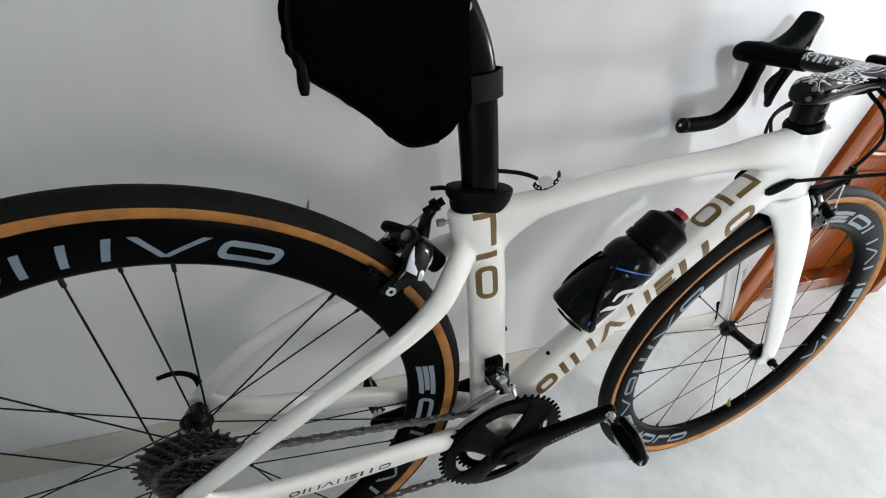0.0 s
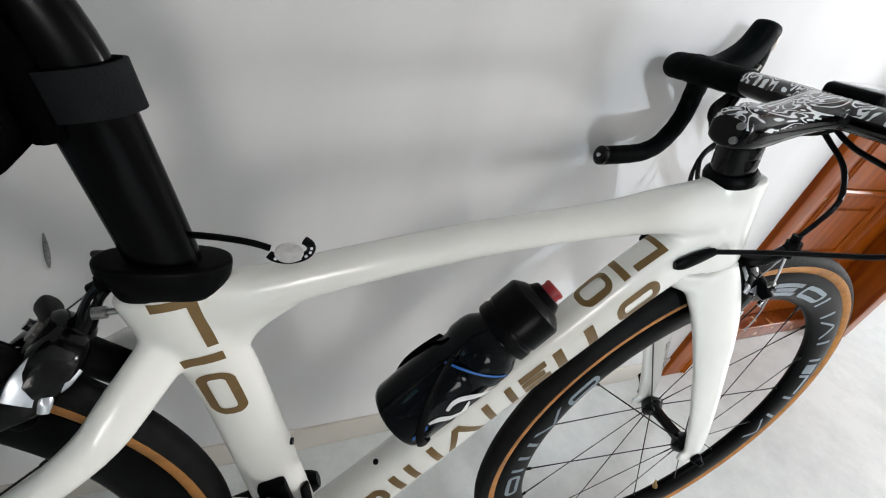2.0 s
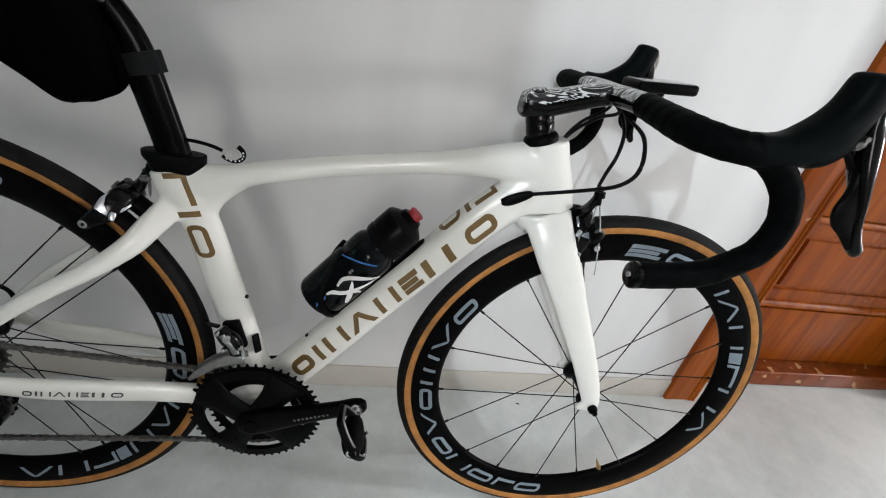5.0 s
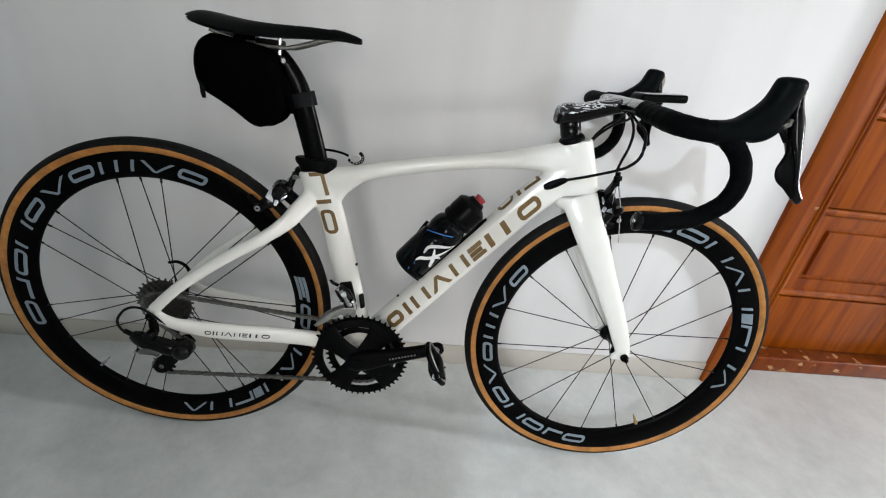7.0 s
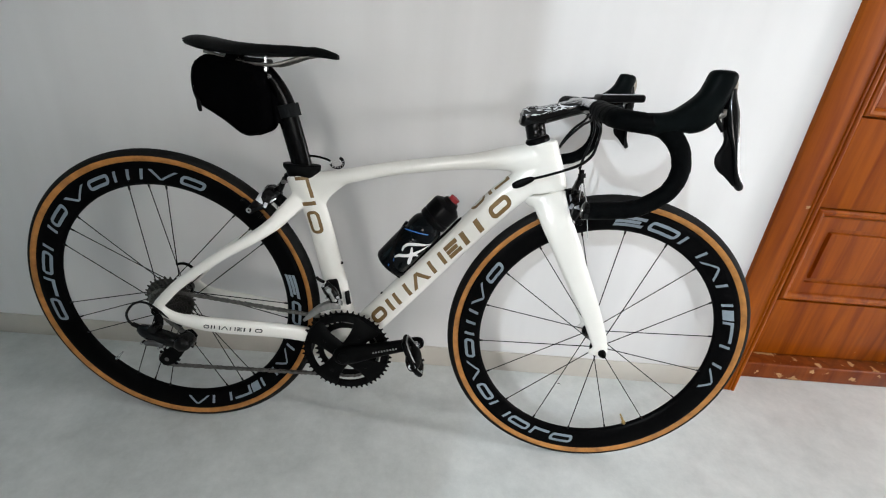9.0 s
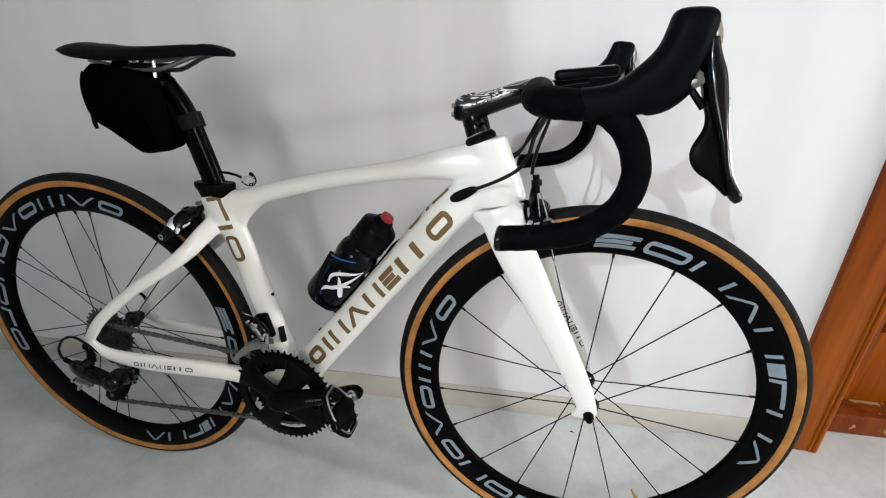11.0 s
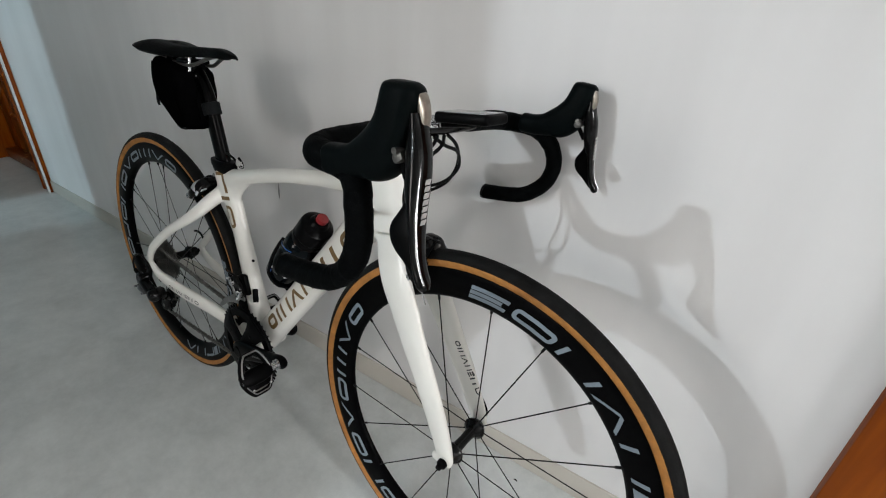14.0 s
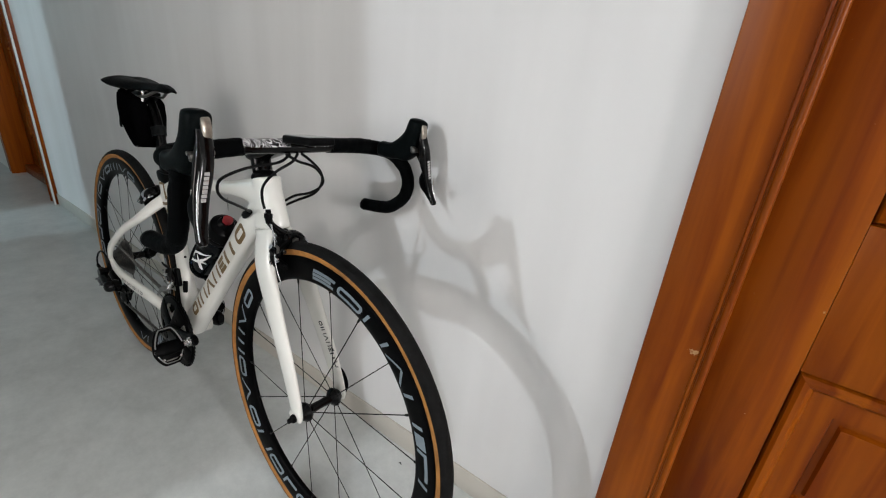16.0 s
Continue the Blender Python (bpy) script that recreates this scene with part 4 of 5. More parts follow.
        p = np.array(LEV[3][:3]) * (1 - t) + np.array(LEV[5][:3]) * t
        box(bm, (0, 0, 0), (0.0006, 0.0064, 0.0050), 0, pose(p[0] + (0.0094 * (1 - t) + 0.0050 * t) + 0.0003, p[1] - sg * 0.0010, p[2] + 0.002, 0, 14, 0))
        part("print_bar", bm, M_TAGDISC, edge)
    bm = bmesh.new()
    PAD = [(1.0120, y + sg * 0.0045, 0.8480, 0.0056, 0.0035), (1.0160, y + sg * 0.0108, 0.8250, 0.0048, 0.0036), (1.0180, y + sg * 0.0142, 0.8130, 0.0046, 0.0050), (1.0185, y + sg * 0.0176, 0.8020, 0.0046, 0.0100), (1.0180, y + sg * 0.0204, 0.7900, 0.0046, 0.0142), (1.0215, y + sg * 0.0214, 0.7800, 0.0046, 0.0125), (1.0285, y + sg * 0.0224, 0.7700, 0.0042, 0.0070), (1.0360, y + sg * 0.0234, 0.7605, 0.0038, 0.0042), (1.0410, y + sg * 0.0240, 0.7540, 0.0025, 0.0025)]
    loft(bm, PAD, n=16, power=2.3)
    part("shift_paddle", bm, M_SATIN, root, "black gear paddle behind the blade")
    bm = bmesh.new()
    box(bm, (1.0010, y, 0.8480), (0.012, 0.0290, 0.009), 0.003, pose(1.0010, y, 0.8490, 0, -35, 0))
    part("lever_bracket", bm, M_DARKSTEEL, root, "bare metal lever bracket")
    bm = bmesh.new()
    rod(bm, (1.0005, y - 0.0172, 0.8545), (1.0005, y + 0.0172, 0.8545), 0.0028, 16)
    part("pivot", bm, M_DARKSTEEL, root, "steel pivot pin")
    bm = bmesh.new()
    cable(bm, [(1.000, y + sg * 0.0037, 0.842), (1.0060, y + sg * 0.0062, 0.834), (1.0115, y + sg * 0.0074, 0.827)], 0.0034)
    part("release_paddle", bm, M_SATIN, root, "small second shift lever")
    return root


for sg in (-1, 1):
    bar_tape(sg)
    brifter(sg)


# ---- drivetrain ----
crankset = hollow("crankset", Matrix(), bike)
tagged(crankset, "black two-ring crankset with a four-arm spider")
CHAIN_Y = -0.0455
bm = bmesh.new()
sprocket(bm, BB, 50, CHAIN_Y, 0.0028, 0.080)
revolve(bm, [(0.0790, -0.0525), (0.0955, -0.0505), (0.0965, -0.0465), (0.0785, -0.0465)], (BB[0], 0, BB[1]), 96)
part("outer_chainring", bm, M_SATIN, crankset, "black toothed outer chainring", angle=25)
bm = bmesh.new()
sprocket(bm, BB, 36, CHAIN_Y + 0.0075, 0.0026, 0.056)
part("inner_chainring", bm, M_SATIN, crankset, "black inner chainring", angle=25)
CR_ANG = math.atan2(0.322 - BB[1], 0.586 - BB[0])
for i, off in enumerate((38, 128, 218, 308)):
    a = CR_ANG + radians(off)
    d = (math.cos(a), math.sin(a))
    bm = bmesh.new()
    loft(bm, [(BB[0] + d[0] * r, y, BB[1] + d[1] * r, w, h) for r, y, w, h in ((0.010, -0.058, 0.021, 0.006), (0.032, -0.057, 0.0205, 0.0055), (0.056, -0.0545, 0.0225, 0.005), (0.076, -0.0525, 0.029, 0.0045), (0.090, -0.050, 0.033, 0.003))], n=16, side=(-d[1], 0, d[0]), power=2.6)
    part("spider_arm", bm, M_SATIN, crankset)
    bm = bmesh.new()
    disc(bm, (BB[0] + d[0] * 0.055, BB[1] + d[1] * 0.055), 0.0045, -0.0605, -0.0570, 14, 0.0008)
    part("ring_bolt", bm, M_CRANK, crankset)
CR = Vector((math.cos(CR_ANG), 0, math.sin(CR_ANG)))
O3 = Vector((BB[0], 0, BB[1]))


def crank_arm(sg, name):
    d = CR if sg < 0 else -CR
    side = Vector((0, 0, 1)).cross(d)
    up = d.cross(Vector((0, 1, 0)))
    bm = bmesh.new()
    secs = []
    for s, y, w, h in ((-0.024, 0.062, 0.012, 0.008), (-0.012, 0.063, 0.021, 0.0105), (0.015, 0.064, 0.0235, 0.0115), (0.05, 0.066, 0.0195, 0.0105), (0.10, 0.068, 0.0155, 0.0095), (0.14, 0.070, 0.0140, 0.0090), (0.165, 0.071, 0.0150, 0.0090), (0.178, 0.071, 0.0125, 0.008), (0.184, 0.071, 0.006, 0.006)):
        p = O3 + d * s
        secs.append((p.x, sg * y, p.z, w, h))
    loft(bm, secs, n=20, power=2.7, side=tuple(up))
    arm = part(name, bm, M_CRANK, crankset, "tapered dark crank arm")
    bm = bmesh.new()
    disc(bm, BB, 0.0135, *sorted((sg * 0.0715, sg * 0.0765)), 28, 0.0015)
    part("crank_cap", bm, M_SATIN, arm)
    if sg < 0:
        for i in range(9):
            bm = bmesh.new()
            p = O3 + d * (0.070 + i * 0.0066)
            m = Matrix.Translation((p.x, -0.0772 - 0.0014 * (i / 8), p.z)) @ Matrix.Rotation(-CR_ANG, 4, "Y")
            box(bm, (0, 0, 0), (0.0034, 0.0006, 0.0042 if i % 2 else 0.0032), 0, m)
            part("print_bar", bm, M_FDPLATE, arm)
    return arm


crank_arm(-1, "crank_arm")
crank_arm(1, "crank_arm")


def pedal(sg, tilt):
    d = CR if sg < 0 else -CR
    e = O3 + d * 0.168
    root = hollow("pedal", pose(e.x, sg * 0.079, e.z, 0, tilt, 0), bike)
    tagged(root, "black clipless road pedal with worn grey edges")
    bm = bmesh.new()
    rod(bm, (0, -0.006 * sg, 0), (0, sg * 0.079, 0), 0.0075, 18)
    rod(bm, (0, -0.008 * sg, 0), (0, sg * 0.004, 0), 0.011, 18)
    part("spindle", bm, M_STEEL, root, "polished steel spindle")
    y0, y1 = sg * 0.017, sg * 0.077
    ym = (y0 + y1) / 2
    w = abs(y1 - y0)
    ww = w / 2
    bm = bmesh.new()
    loft(bm, [(0, y0, 0, 0.010, 0.013), (0, ym - sg * 0.014, 0, 0.013, 0.0165), (0, ym + sg * 0.014, 0, 0.013, 0.0165), (0, y1, 0, 0.010, 0.012)], n=18, side=(1, 0, 0), power=3)
    box(bm, (0.002, ym, -0.012), (0.010, w * 0.72, 0.028), 0.004)
    part("pedal_body", bm, M_SATIN, root, "black pedal body round the spindle")
    for name, zs, mat, dx, r in (("toe_bow", 0.74, M_SATIN, 0.003, 0.0058), ("toe_bow_edge", 0.77, M_FDPLATE, 0.0085, 0.0017), ("heel_loop", -0.56, M_SATIN, 0.0, 0.0058), ("heel_loop_edge", -0.56, M_FDPLATE, 0.0058, 0.0012)):
        bm = bmesh.new()
        lead = [(0.0, -0.92, -0.004), (0.0, -0.93, 0.012), (0.002, -0.74, 0.038), (0.004, -0.50, 0.056), (0.004, -0.34, 0.0595), (0.004, 0.34, 0.0595), (0.004, 0.50, 0.056), (0.002, 0.74, 0.038), (0.0, 0.93, 0.012), (0.0, 0.92, -0.004)]
        cable(bm, [(dx + x * zs, ym + ww * a, h * zs) for x, a, h in lead], r, n=10, k=5)
        part(name, bm, mat, root, "worn grey edge" if mat is M_FDPLATE else "")
    bm = bmesh.new()
    box(bm, (-0.0125, ym, -0.004), (0.003, w * 0.55, 0.022), 0.001)
    part("wear_plate", bm, M_STEEL, root, "scratched steel wear plate")
    bm = bmesh.new()
    box(bm, (-0.004, ym, -0.027), (0.010, w * 0.58, 0.008), 0.003)
    part("rear_claw", bm, M_DARKSTEEL, root)
    for k in (-0.3, 0.3):
        bm = bmesh.new()
        rod(bm, (-0.010, ym + w * k, -0.024), (0.0095, ym + w * k, -0.024), 0.0026, 10)
        part("claw_pin", bm, M_STEEL, root)
    return root


pedal(-1, -34)
pedal(1, -26)

# chain: around the inner ring, over a middle sprocket, down through the two pulleys
PUL_U, PUL_L = (0.046, 0.246), (0.002, 0.194)


def tangent(c0, r0, c1, r1, side):
    """Angle of the outward normal of the common tangent from circle 0 to circle 1."""
    dx, dz = c1[0] - c0[0], c1[1] - c0[1]
    D = math.hypot(dx, dz)
    return math.atan2(dz, dx) + side * math.acos((r0 - r1) / D)


RING_R, COG_R, PR = 36 * 0.0127 / (2 * math.pi), 17 * 0.0127 / (2 * math.pi), 0.0225
COG_Y = -0.0580 + 5 * 0.0037
path = []
a = tangent(BB, RING_R, (REAR_X, AXLE_Z), COG_R, -1)
b0 = tangent(BB, RING_R, PUL_L, PR, 1)


def on(c, r, ang, y):
    return (c[0] + r * math.cos(ang), y, c[1] + r * math.sin(ang))


up_n, lo_n = a % (2 * math.pi), b0 % (2 * math.pi) - 2 * math.pi
for i in range(25):
    path.append(on(BB, RING_R, lo_n + (up_n - lo_n) * i / 24, CHAIN_Y + 0.0075))
for i in range(13):
    path.append(on((REAR_X, AXLE_Z), COG_R, up_n + radians(150) * i / 12, COG_Y))
for ang in (100, 60, 20, -20):
    path.append(on(PUL_U, PR, radians(ang), COG_Y))
for ang in (170, 200, 230, 260):
    path.append(on(PUL_L, PR, radians(ang), COG_Y))
path.append(path[0])
flat = [Vector(p) for p in path]
lengths = [0.0]
for p, q in zip(flat, flat[1:]):
    lengths.append(lengths[-1] + (q - p).length)
N_LINK = round(lengths[-1] / 0.0127)


def along(s):
    s %= lengths[-1]
    i = max(k for k in range(len(lengths)) if lengths[k] <= s)
    i = min(i, len(flat) - 2)
    return flat[i].lerp(flat[i + 1], (s - lengths[i]) / max(1e-9, lengths[i + 1] - lengths[i]))


cv, cf = [], []
for i in range(N_LINK):
    s = i * lengths[-1] / N_LINK
    p, q = along(s), along(s + lengths[-1] / N_LINK)
    d = (q - p).normalized()
    u = d.cross(Vector((0, 1, 0))).normalized()
    outer = i % 2
    for sg in (-1, 1):
        yy = sg * (0.0031 if outer else 0.0021)
        base = len(cv)
        prof = ((-0.0025, 0.0), (0.0005, 0.0040), (0.0042, 0.0030), (0.0085, 0.0030), (0.0122, 0.0040), (0.0152, 0.0), (0.0122, -0.0040), (0.0085, -0.0030), (0.0042, -0.0030), (0.0005, -0.0040))
        for th in (-0.0005, 0.0005):
            for l, h in prof:
                v = p + d * l + u * h
                cv.append((v.x, v.y + yy + th, v.z))
        n = len(prof)
        cf.append(tuple(base + k for k in range(n)))
        cf.append(tuple(base + n + k for k in reversed(range(n))))
        for k in range(n):
            cf.append((base + k, base + n + k, base + n + (k + 1) % n, base + (k + 1) % n))
    base = len(cv)
    for k in range(8):
        th = k * math.pi / 4
        v = p + d * (0.0032 * math.cos(th)) + u * (0.0032 * math.sin(th))
        cv += [(v.x, v.y - 0.0020, v.z), (v.x, v.y + 0.0020, v.z)]
    for k in range(8):
        cf.append((base + 2 * k, base + 2 * k + 1, base + (2 * k + 3) % 16, base + (2 * k + 2) % 16))
me = bpy.data.meshes.new("chain")
me.from_pydata(cv, [], cf)
me.materials.append(M_DARKSTEEL)
chain = new("chain", me)
chain.parent = bike
tagged(chain, "oily grey roller chain")

# rear derailleur
rd = hollow("rear_derailleur", Matrix(), bike)
tagged(rd, "dark grey rear derailleur with two pulleys")
bm = bmesh.new()
loft(bm, [(0.014, -0.072, 0.330, 0.005, 0.009), (0.017, -0.076, 0.316, 0.006, 0.010), (0.018, -0.078, 0.304, 0.006, 0.009)], n=14)
part("hanger", bm, M_SATIN, rd)
bm = bmesh.new()
loft(bm, [(-0.018, -0.089, 0.301, 0.008, 0.009), (-0.006, -0.091, 0.296, 0.011, 0.0145), (0.014, -0.093, 0.290, 0.0125, 0.0165), (0.038, -0.095, 0.286, 0.0130, 0.0160), (0.058, -0.095, 0.281, 0.0125, 0.0150), (0.074, -0.093, 0.278, 0.010, 0.012)], n=20, power=2.6)
part("knuckle", bm, M_BLACK, rd, "gloss black parallelogram body")
bm = bmesh.new()
loft(bm, [(0.000, -0.104, 0.272, 0.0030, 0.0055), (0.018, -0.107, 0.277, 0.0035, 0.0075), (0.040, -0.106, 0.272, 0.0030, 0.0055)], n=14)
part("link_plate", bm, M_GREY, rd, "dark grey outer link")
bm = bmesh.new()
disc(bm, (0.018, 0.306), 0.0105, -0.104, -0.080, 24, 0.002)
part("mount_bolt", bm, M_BLACK, rd)
bm = bmesh.new()
revolve(bm, [(0.0004, -0.112), (0.008, -0.1115), (0.0145, -0.108), (0.0178, -0.101), (0.0180, -0.078), (0.0140, -0.072), (0.0004, -0.0715)], (0.078, 0, 0.278), 28, closed=False)
part("cage_pivot", bm, M_BLACK, rd, "rounded gloss black pivot housing")
bm = bmesh.new()
loft(bm, [(0.076, -0.074, 0.266, 0.010, 0.011), (0.066, -0.064, 0.256, 0.010, 0.012), (0.052, -0.054, 0.246, 0.007, 0.013)], n=16, power=2.4)
part("cage_knuckle", bm, M_BLACK, rd)
for yy, nm in ((-0.0490, "outer_cage"), (-0.0290, "inner_cage")):
    bm = bmesh.new()
    loft(bm, [(0.064, yy, 0.262, 0.0012, 0.010), (0.050, yy, 0.250, 0.0012, 0.0165), (0.027, yy, 0.221, 0.0012, 0.0135), (0.004, yy, 0.196, 0.0012, 0.0175), (-0.013, yy, 0.183, 0.0012, 0.009)], n=16)
    part(nm, bm, M_SATIN, rd)
for c in (PUL_U, PUL_L):
    bm = bmesh.new()
    sprocket(bm, c, 11, COG_Y, 0.0045, 0.006)
    part("pulley", bm, M_SATIN, rd, angle=25)
    bm = bmesh.new()
    disc(bm, c, 0.0052, -0.0515, -0.0280, 18, 0.001)
    part("pulley_bolt", bm, M_DARKSTEEL, rd)
for x, z in ((-0.004, 0.276), (0.032, 0.268)):
    bm = bmesh.new()
    disc(bm, (x, z), 0.0032, -0.1115, -0.100, 12, 0.0006)
    part("limit_screw", bm, M_STEEL, rd, "tiny bright adjusting screw")
bm = bmesh.new()
cable(bm, [(0.060, -0.067, 0.300), (0.030, -0.074, 0.330), (0.000, -0.080, 0.358), (-0.026, -0.084, 0.356), (-0.043, -0.088, 0.333), (-0.038, -0.091, 0.315), (-0.028, -0.092, 0.309)], 0.0026)
part("gear_cable", bm, M_CABLE, rd)
bm = bmesh.new()
rod(bm, (-0.031, -0.092, 0.311), (-0.014, -0.091, 0.302), 0.0048, 14)
part("barrel_adjuster", bm, M_SATIN, rd)

# front derailleur
fd = hollow("front_derailleur", Matrix(), bike)
tagged(fd, "black and silver front derailleur on the seat tube")
bm = bmesh.new()
box(bm, (0.389, -0.021, 0.405), (0.026, 0.012, 0.050), 0.004, pose(0.389, -0.021, 0.405, 0, -14, 0))
part("mount", bm, M_SATIN, fd)
bm = bmesh.new()
loft(bm, [(0.372, -0.036, 0.424, 0.008, 0.010), (0.384, -0.038, 0.412, 0.011, 0.014), (0.394, -0.039, 0.398, 0.010, 0.012), (0.396, -0.040, 0.384, 0.008, 0.009)], n=16, power=2.5)
part("linkage", bm, M_BLACK, fd)
for yy in (-0.0535, -0.0375):
    bm = bmesh.new()
    loft(bm, [(0.412, yy, 0.383, 0.0011, 0.0060), (0.392, yy, 0.381, 0.0011, 0.0075), (0.368, yy, 0.371, 0.0011, 0.0070), (0.346, yy, 0.353, 0.0011, 0.0060), (0.330, yy, 0.338, 0.0011, 0.003)], n=12)
    part("cage_plate", bm, M_FDPLATE, fd, "grey steel chain guide plate")
bm = bmesh.new()
loft(bm, [(0.386, -0.046, 0.417, 0.0055, 0.0055), (0.386, -0.052, 0.417, 0.0055, 0.0055)], n=14, k=1, side=(1, 0, 0))
loft(bm, [(0.399, -0.046, 0.395, 0.0045, 0.0045), (0.399, -0.051, 0.395, 0.0045, 0.0045)], n=14, k=1, side=(1, 0, 0))
part("link_pins", bm, M_STEEL, fd)
bm = bmesh.new()
loft(bm, [(0.379, -0.0495, 0.424, 0.0016, 0.0050), (0.389, -0.0500, 0.409, 0.0018, 0.0036), (0.398, -0.0500, 0.391, 0.0016, 0.0048)], n=14, k=3, power=3)
part("outer_link", bm, M_FDPLATE, fd, "bright alloy outer link")
bm = bmesh.new()
loft(bm, [(0.402, -0.0380, 0.398, 0.0030, 0.0055), (0.408, -0.0480, 0.392, 0.0030, 0.0050), (0.410, -0.0540, 0.386, 0.0022, 0.0042)], n=14, k=3, power=3, side=(1, 0, 0))
part("cage_bridge", bm, M_STEEL, fd, "polished bridge over the chain guide")
bm = bmesh.new()
loft(bm, [(0.370, -0.034, 0.428, 0.0030, 0.0040), (0.362, -0.042, 0.437, 0.0026, 0.0038), (0.358, -0.045, 0.444, 0.0020, 0.0028)], n=12, k=3)
part("cable_arm", bm, M_BLACK, fd)
for x, z in ((0.374, 0.427), (0.405, 0.403), (0.381, 0.398)):
    bm = bmesh.new()
    disc(bm, (x, z), 0.0030, -0.0530, -0.0470, 12, 0.0006)
    part("limit_screw", bm, M_STEEL, fd, "tiny bright adjusting screw")
bm = bmesh.new()
box(bm, (0, 0, 0), (0.005, 0.012, 0.032), 0.0024, pose(0.4185, -0.0150, 0.3855, 0, -14, -38))
part("cable_grommet", bm, M_SATIN, FRAME, "black rubber grommet")


# brakes
# pale grey that puts the caliper arms' glint into the colour
M_BADGE_GLINT = material("glint_grey_alloy", (0.50, 0.52, 0.55), 0.28, metal=0.85, vary=0.15, scale=90)


def caliper(name, m, side, xo, top, label):
    """A dual-pivot caliper, its pivot at the pose m, its face along x, its pads down at the rim; xo is how far its arms stand out, top the place of the cable adjuster."""
    root = hollow(name, m, bike)
    tagged(root, label)
    for sg in (-1, 1):
        bm = bmesh.new()
        loft(bm, [(xo, sg * -0.004, 0.004, 0.0125, 0.0105), (xo, sg * 0.010, 0.003, 0.0150, 0.0125), (xo, sg * 0.0205, -0.0070, 0.0155, 0.0115), (xo + 0.001, sg * 0.0285, -0.0200, 0.0140, 0.0090), (xo * 0.4, sg * 0.0325, -0.0330, 0.0100, 0.0068), (0.0, sg * 0.0320, -0.0480, 0.0080, 0.0058), (0.0, sg * 0.0315, -0.0515, 0.0055, 0.004)], n=22, side=(1, 0, 0), power=3.2)
        arm = part("caliper_arm", bm, M_BLACK, root, "chunky gloss black caliper arm")
        # grey badge facets on the arm's shoulder, coloured as the gloss arm's glint
        tip = Matrix.Translation((xo, sg * 0.0288, -0.0030)) @ Matrix.Rotation(radians(-54) * sg, 4, "X")
        for cx_, cy_, w_, l_, cut in ((0.0050, 0.002, 0.0200, 0.027, 0.3), (-0.0095, -0.004, 0.0095, 0.019, -0.4), (-0.0085, 0.0095, 0.0075, 0.013, 0.5)):
            bm = bmesh.new()
            loft(bm, [(cx_ + cut * 0.006, sg * (cy_ - l_ / 2), -0.0026, w_ * 0.36, 0.0016), (cx_, sg * cy_, -0.0005, w_ * 0.5, 0.0018), (cx_ - cut * 0.006, sg * (cy_ + l_ / 2), -0.0022, w_ * 0.40, 0.0016)], n=14, k=3, power=3.5, side=(1, 0, 0))
            bm.transform(tip)
            part("arm_badge_glint", bm, M_BADGE_GLINT, arm, "grey badge facet carrying the arm's glint")
        bm = bmesh.new()
        box(bm, (0.001, sg * 0.0215, -0.0455), (0.054, 0.009, 0.012), 0.003)
        box(bm, (0.001, sg * 0.0262, -0.0455), (0.046, 0.004, 0.009), 0.0012)
        part("brake_pad", bm, M_SATIN, root)
        bm = bmesh.new()
        rod(bm, (0.0, sg * 0.025, -0.0435), (0.0, sg * 0.0415, -0.0435), 0.0055, 18)
        bolt = part("pad_bolt", bm, M_STEEL, root, "bright pad bolt")
        bm = bmesh.new()
        rod(bm, (0.0, sg * 0.0412, -0.0435), (0.0, sg * 0.0418, -0.0435), 0.0022, 6)
        part("bolt_socket", bm, M_SATIN, bolt)
    bm = bmesh.new()
    rod(bm, (xo - 0.040, 0, 0.001), (xo + 0.015, 0, 0.001), 0.0125, 24)
    part("mount_body", bm, M_SATIN, root)
    bm = bmesh.new()
    rod(bm, (xo + 0.010, 0, 0.003), (xo + 0.0185, 0, 0.003), 0.0068, 6)
    part("pivot_bolt", bm, M_DARKSTEEL, root)
    bm = bmesh.new()
    tx, ty, tz = top
    loft(bm, [(xo - 0.004, side * 0.004, 0.004, 0.0085, 0.010), (xo * 0.6 + tx * 0.4 - 0.004, side * ty * 0.5, tz * 0.38, 0.0070, 0.0080), (tx, side * ty * 0.86, tz * 0.74, 0.0058, 0.0062), (tx + 0.001, side * ty, tz, 0.0058, 0.0065)], n=16, side=(1, 0, 0), power=2.6)
    part("cable_arm", bm, M_BLACK, root)
    bm = bmesh.new()
    rod(bm, (tx + 0.004, side * (ty + 0.002), tz - 0.008), (tx - 0.001, side * ty, tz + 0.017), 0.0048, 14)
    rod(bm, (tx + 0.0025, side * (ty + 0.0015), tz + 0.002), (tx + 0.001, side * (ty + 0.0005), tz + 0.010), 0.0076, 8)
    part("barrel_adjuster", bm, M_SATIN, root)
    # quick-release lever on the cable side
    bm = bmesh.new()
    loft(bm, [(xo + 0.008, side * 0.008, 0.006, 0.0068, 0.0060), (xo + 0.011, side * 0.024, -0.002, 0.0068, 0.0062), (xo + 0.013, side * 0.040, -0.011, 0.0074, 0.0070), (xo + 0.014, side * 0.0475, -0.015, 0.0060, 0.0058)], n=16, side=(1, 0, 0), power=3)
    part("release_lever", bm, M_SATIN, root, "black quick-release lever")
    bm = bmesh.new()
    rod(bm, (tx + 0.003, side * (ty + 0.002), tz), (xo + 0.010, side * 0.0235, -0.024), 0.0009, 6)
    part("brake_wire", bm, M_STEEL, root)
    bm = bmesh.new()
